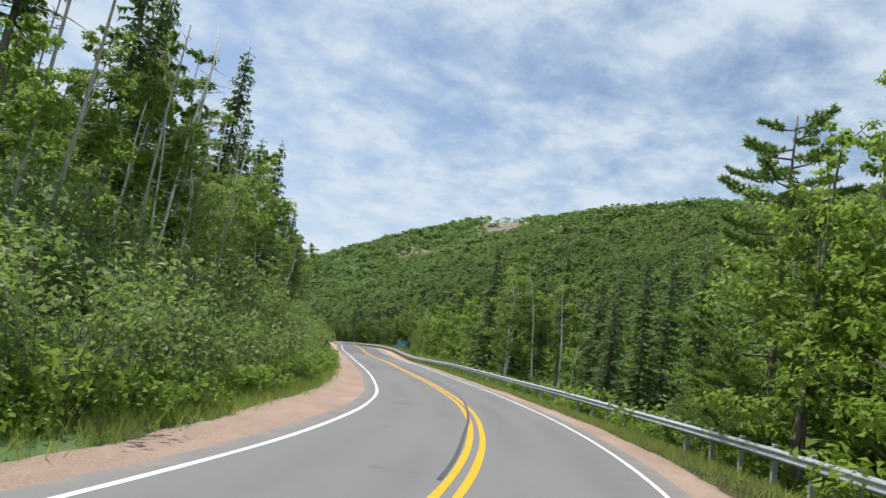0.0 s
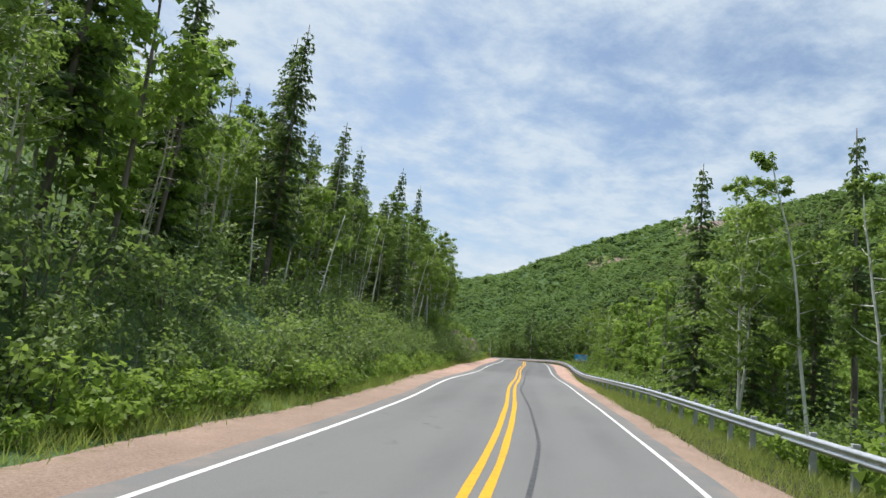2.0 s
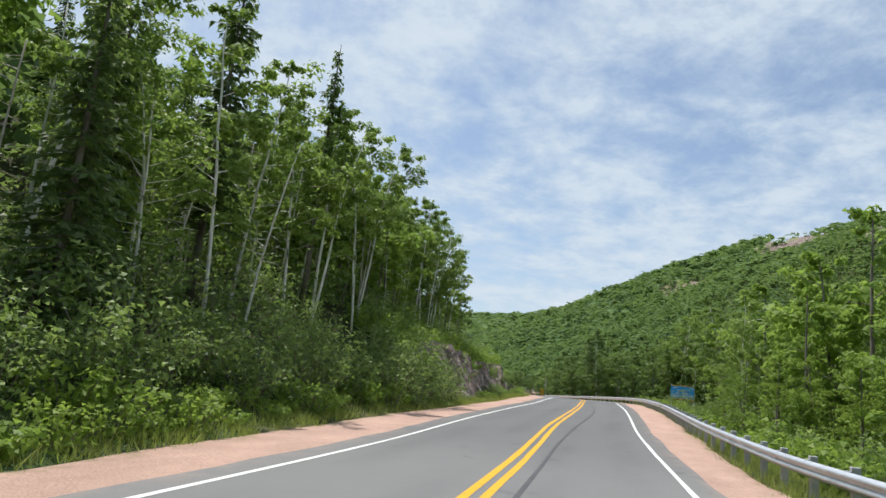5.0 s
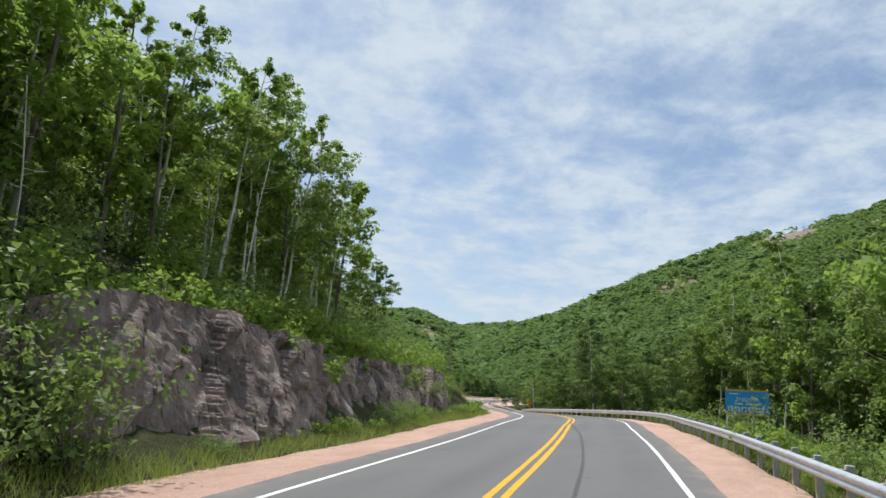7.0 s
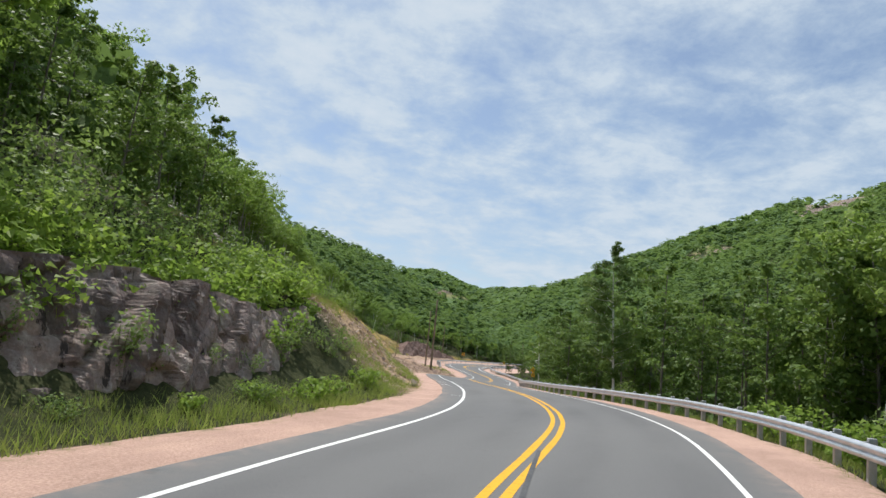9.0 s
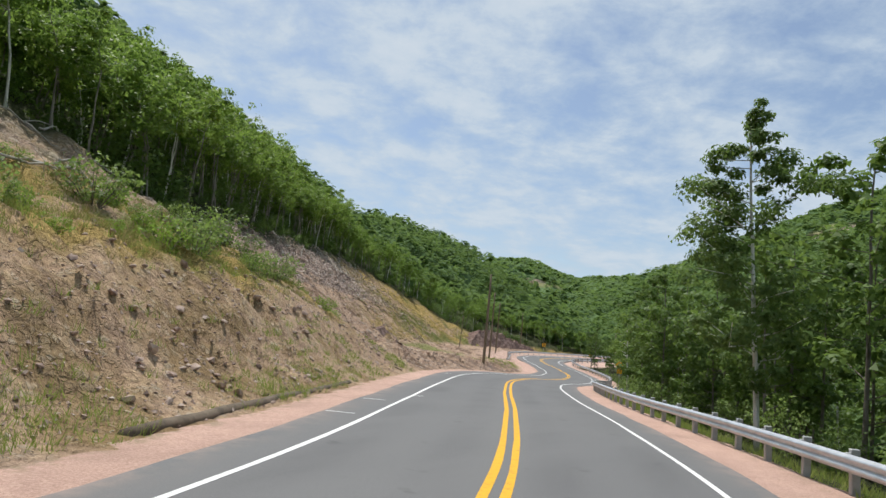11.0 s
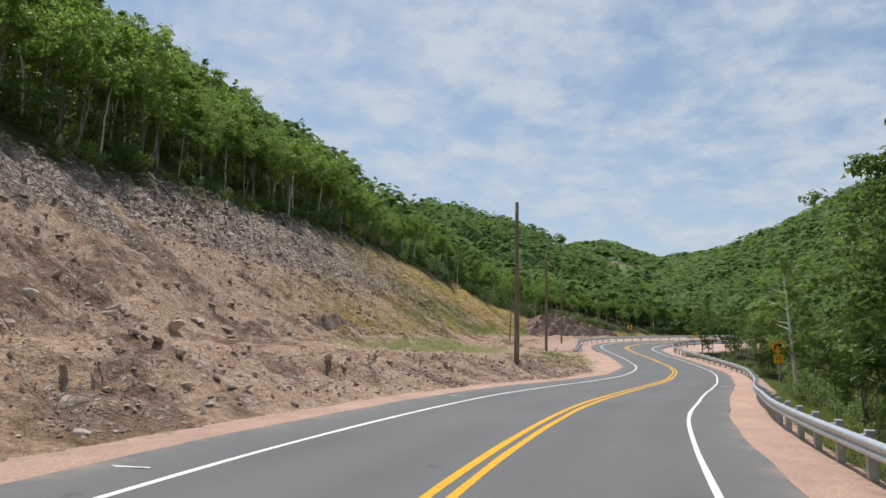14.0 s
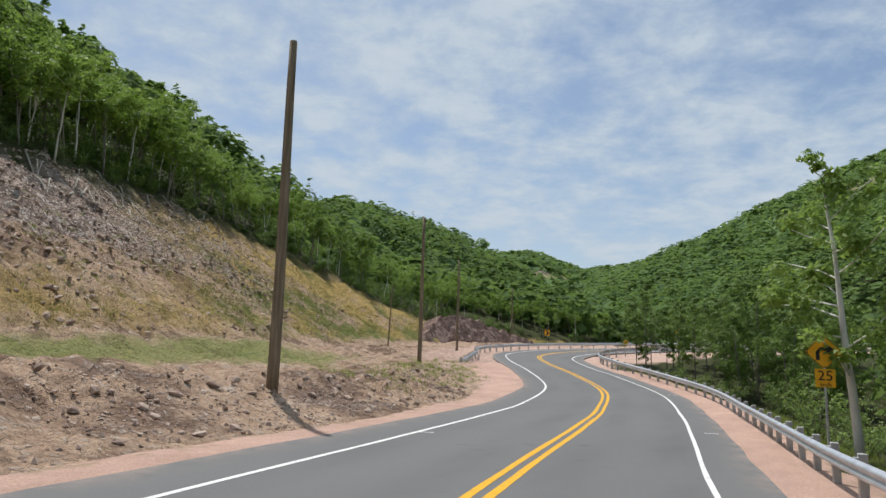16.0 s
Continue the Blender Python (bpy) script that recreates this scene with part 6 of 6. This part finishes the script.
def stone_shape(r, size):
    bm = bmesh.new()
    bmesh.ops.create_icosphere(bm, subdivisions=1, radius=1.0)
    for v in bm.verts:
        v.co *= r.uniform(0.75, 1.15)
    broken(bm, r, 5, 0.35, 0.75)
    v = np.array([w.co[:] for w in bm.verts]) * size
    f = np.array([[w.index for w in p.verts] for p in bm.faces])
    bm.free()
    return v, f


def chip(r):
    """A small angular stone of eight faces."""
    v = np.array([(1, 0, 0), (0, 1, 0), (-1, 0, 0), (0, -1, 0), (0, 0, 1), (0, 0, -1)], float) * r.uniform(0.6, 1.1, (6, 1)) * (1.0, 0.8, 0.6) + r.normal(0, 0.12, (6, 3))
    return v, np.array([(0, 1, 4), (1, 2, 4), (2, 3, 4), (3, 0, 4), (1, 0, 5), (2, 1, 5), (3, 2, 5), (0, 3, 5)])


def scree(name, label, spots, sizes, seed, sink=0.12, small=False):
    """Loose stones joined into one heap."""
    r = np.random.RandomState(seed)
    kinds = [chip(r) if small else stone_shape(r, np.array([1.0, r.uniform(0.6, 0.9), r.uniform(0.4, 0.7)])) for _ in range(8)]
    z = land(spots[:, 0], spots[:, 1])[0]
    vs, fs, n = [], [], 0
    for i in range(len(spots)):
        v, f = kinds[r.randint(8)]
        a, b = r.uniform(0, 6.283), r.normal(0, 0.35)
        c, s, cb, sb = math.cos(a), math.sin(a), math.cos(b), math.sin(b)
        m = np.array([[c * cb, -s, c * sb], [s * cb, c, s * sb], [-sb, 0, cb]])
        vs.append((v * sizes[i]) @ m.T + (spots[i, 0], spots[i, 1], z[i] + sizes[i] * (0.3 - sink)))
        fs.append(f + n)
        n += len(v)
    return tagged(new(name, mesh_of(name, np.vstack(vs), np.vstack(fs), STONE, smooth=False)), label, "stones", kind="stuff")


def slope_spots(n, y0, y1, lo, hi, seed):
    r = np.random.RandomState(seed)
    x, y = r.uniform(-118, -36, 30 * n), r.uniform(y0, y1, 30 * n)
    q = up_slope(x, y)
    d = -beside(x, y)[1]
    s = (q > lo) & (q < np.minimum(hi, wood_edge(y))) & (d > 7.6)
    return np.stack([x[s], y[s]], 1)[:n]


_r = np.random.RandomState(77)


def in_patches(spots, size, seed, least):
    """Only those places that lie in uneven patches."""
    return spots[rough_noise(spots[:, 0], spots[:, 1], size, seed, 3) + 0.35 * _r.normal(size=len(spots)) > least]


spots = in_patches(slope_spots(7000, 182, 262, 0, 20, 51), 5.0, 91, 0.12)
scree("scree", "loose broken pinkish stones strewn over the cut slope", spots, 0.06 + 0.30 * _r.uniform(0, 1, len(spots)) ** 4, 52)
spots = in_patches(slope_spots(6500, 186, 252, 6, 20, 53), 6.0, 92, 0.1)
scree("scree", "band of pale broken stones below the edge of the wood", spots, 0.09 + 0.23 * _r.uniform(0, 1, len(spots)) ** 2, 54)
spots = in_patches(np.vstack([by_verge(180, 242, -1, 0.25, 3.6, 2400, 55), by_verge(149, 184, -1, 0.4, 6.0, 1700, 56)]), 3.0, 99, 0.0)
scree("scree", "small stones on the cut bank beside the verge", spots, 0.04 + 0.20 * _r.uniform(0, 1, len(spots)) ** 4, 57)
spots = np.vstack([in_patches(slope_spots(15000, 180, 262, 0, 20, 151), 3.5, 191, -0.2), in_patches(by_verge(150, 242, -1, 0.15, 4.5, 9000, 155), 2.5, 192, -0.2)])
scree("rubble", "fine reddish rubble covering the cut slope and bank", spots, 0.022 + 0.085 * _r.uniform(0, 1, len(spots)) ** 2, 152, 0.1, True)


def boulder(x, y, size, seed):
    r = np.random.RandomState(seed)
    bm = bmesh.new()
    bmesh.ops.create_icosphere(bm, subdivisions=2, radius=1.0)
    off = Vector((seed * 3.3, 0, 0))
    for v in bm.verts:
        v.co *= 0.85 + 0.4 * noise.voronoi(v.co * 1.1 + off)[0][0]
    broken(bm, r, 9, 0.25, 0.62)
    bmesh.ops.scale(bm, vec=(size, size * r.uniform(0.6, 0.9), size * r.uniform(0.5, 0.75)), verts=bm.verts)
    ob = tagged(new("boulder", from_bm("boulder", bm, STONE)), "angular pinkish boulder lying at the foot of the slope", "boulder", "boulders")
    ob.matrix_basis = pose(x, y, land(x, y)[0][0] + size * 0.06, r.uniform(-12, 12), r.uniform(-12, 12), r.uniform(0, 360))
    return ob


_r = np.random.RandomState(61)
for n, (y, q, s) in enumerate(((190.5, 1.0, 0.45), (192.5, 0.4, 0.55), (194, 0.9, 0.4), (195.5, -0.2, 0.5), (197, 0.8, 0.5), (198.5, 0.2, 0.4), (188, 1.4, 0.4), (186, 0.6, 0.35), (200, 0.9, 0.55), (202, 0.1, 0.35), (204, 0.8, 0.45), (193.2, -1.1, 0.4), (196.3, 1.8, 0.4), (184, 2.4, 0.5))):
    i = int(np.argmin(np.abs(TOE[:, 1] - y)))
    boulder(TOE[i, 0] - 0.86 * q + _r.normal(0, 0.3), TOE[i, 1] - 0.5 * q, s, 200 + n)
for n, p in enumerate(slope_spots(30, 180, 250, 5, 19, 62)):
    boulder(p[0], p[1], _r.uniform(0.2, 0.45), 240 + n)


def fallen_branch(x, y, length, turn, seed):
    r = np.random.RandomState(seed)
    z = land(x, y)[0][0]
    u = np.linspace(-0.5, 0.5, 7)
    px, py = x + u * length * math.cos(turn), y + u * length * math.sin(turn)
    line = np.stack([px, py, land(px, py)[0] + 0.10 + 0.12 * r.uniform(0, 1, 7)], 1) - (x, y, z)
    wood = [tube(line, 0.055 * (1.2 - (u + 0.5)) + 0.012, 6)]
    for _ in range(4):
        b = line[r.randint(1, 6)]
        wood.append(tube([b, b + r.normal(0, 0.35, 3) + (0, 0, 0.25)], [0.02, 0.006], 4, False))
    ob = tagged(new("fallen_branch"), "bleached fallen tree trunk lying on the slope", "branch", "fallen trunks")
    part("stem", mesh_of("stem", *wood[0], DEAD_WOOD), ob)
    for twig in wood[1:]:
        part("twig", mesh_of("twig", *twig, DEAD_WOOD), ob)
    ob.matrix_basis = Matrix.Translation((x, y, z))


for n, p in enumerate(slope_spots(34, 222, 250, 13, 20, 63)):
    fallen_branch(p[0], p[1], _r.uniform(1.5, 4.5), _r.uniform(-0.9, 0.5), 300 + n)
for n, p in enumerate(slope_spots(26, 150, 215, 14, 20, 64)):
    fallen_branch(p[0], p[1], _r.uniform(1.2, 3.5), _r.uniform(0, 3), 340 + n)
for n, p in enumerate(along(151, 170, -15.5, -20, 26, 65)):
    fallen_branch(p[0], p[1], _r.uniform(1.2, 3.2), _r.uniform(1.2, 2.8), 370 + n)


# ---- grass ----
def grass(name, label, spots, tall, mat, seed, per=7, wide=0.012, spread_out=0.09):
    """Tufts of thin bent blades joined into one sward."""
    r = np.random.RandomState(seed)
    z = land(spots[:, 0], spots[:, 1])[0]
    c = np.repeat(np.c_[spots, z], per, 0) + np.c_[r.normal(0, spread_out, (len(spots) * per, 2)), np.full(len(spots) * per, -0.03)]
    h = tall * r.uniform(0.5, 1.25, len(c))
    a = r.uniform(0, 6.283, len(c))
    side = np.stack([np.cos(a), np.sin(a), 0 * a], 1)
    lean = np.c_[r.normal(0, 0.42, (len(c), 2)) * h[:, None], h]
    w = (wide * r.uniform(0.7, 1.5, len(c)))[:, None]
    v = np.stack([c - side * w, c + side * w, c + lean], 1).reshape(-1, 3)
    return tagged(new(name, mesh_of(name, v, np.arange(len(v)).reshape(-1, 3), mat, smooth=False)), label, "grass", kind="stuff")


grass("verge_grass", "long green grass at the gravel edge below the shrubs", np.vstack([by_verge(-14, 104, -1, -0.05, 1.6, 3600, 71), by_verge(104, 150, -1, -0.05, 1.5, 1500, 171)]), 0.34, GRASS, 72, 8, 0.010, 0.16)
grass("verge_grass", "rough green grass under the guardrail", np.vstack([by_verge(2, 100, 1, -0.1, 3.2, 3900, 73), by_verge(100, 240, 1, 0.1, 2.4, 2600, 173)]), 0.28, GRASS, 74, 8, 0.010, 0.16)
grass("slope_grass", "dry yellow grass tufts on the cut slope", np.vstack([in_patches(slope_spots(6500, 232, 330, 1, 19, 75), 6.0, 93, -0.25), in_patches(slope_spots(1800, 204, 240, 0, 8, 175), 4.0, 94, 0.05), in_patches(along(148, 188, -10.2, -19, 4200, 76), 4.0, 95, -0.05)]), 0.27, DRYGRASS, 77, 16, 0.008, 0.11)
grass("slope_grass", "green weeds among stones on the cut slope", np.vstack([in_patches(slope_spots(1500, 210, 300, 1, 12, 78), 5.0, 96, 0.1), in_patches(along(146, 184, -10.2, -15, 2600, 79), 4.0, 97, 0.0), in_patches(by_verge(148, 184, -1, 0.1, 3.2, 2600, 179), 5.0, 98, 0.15), along(226, 252, -7.5, -12, 500, 80)]), 0.24, GRASS, 81, 16, 0.008, 0.11)
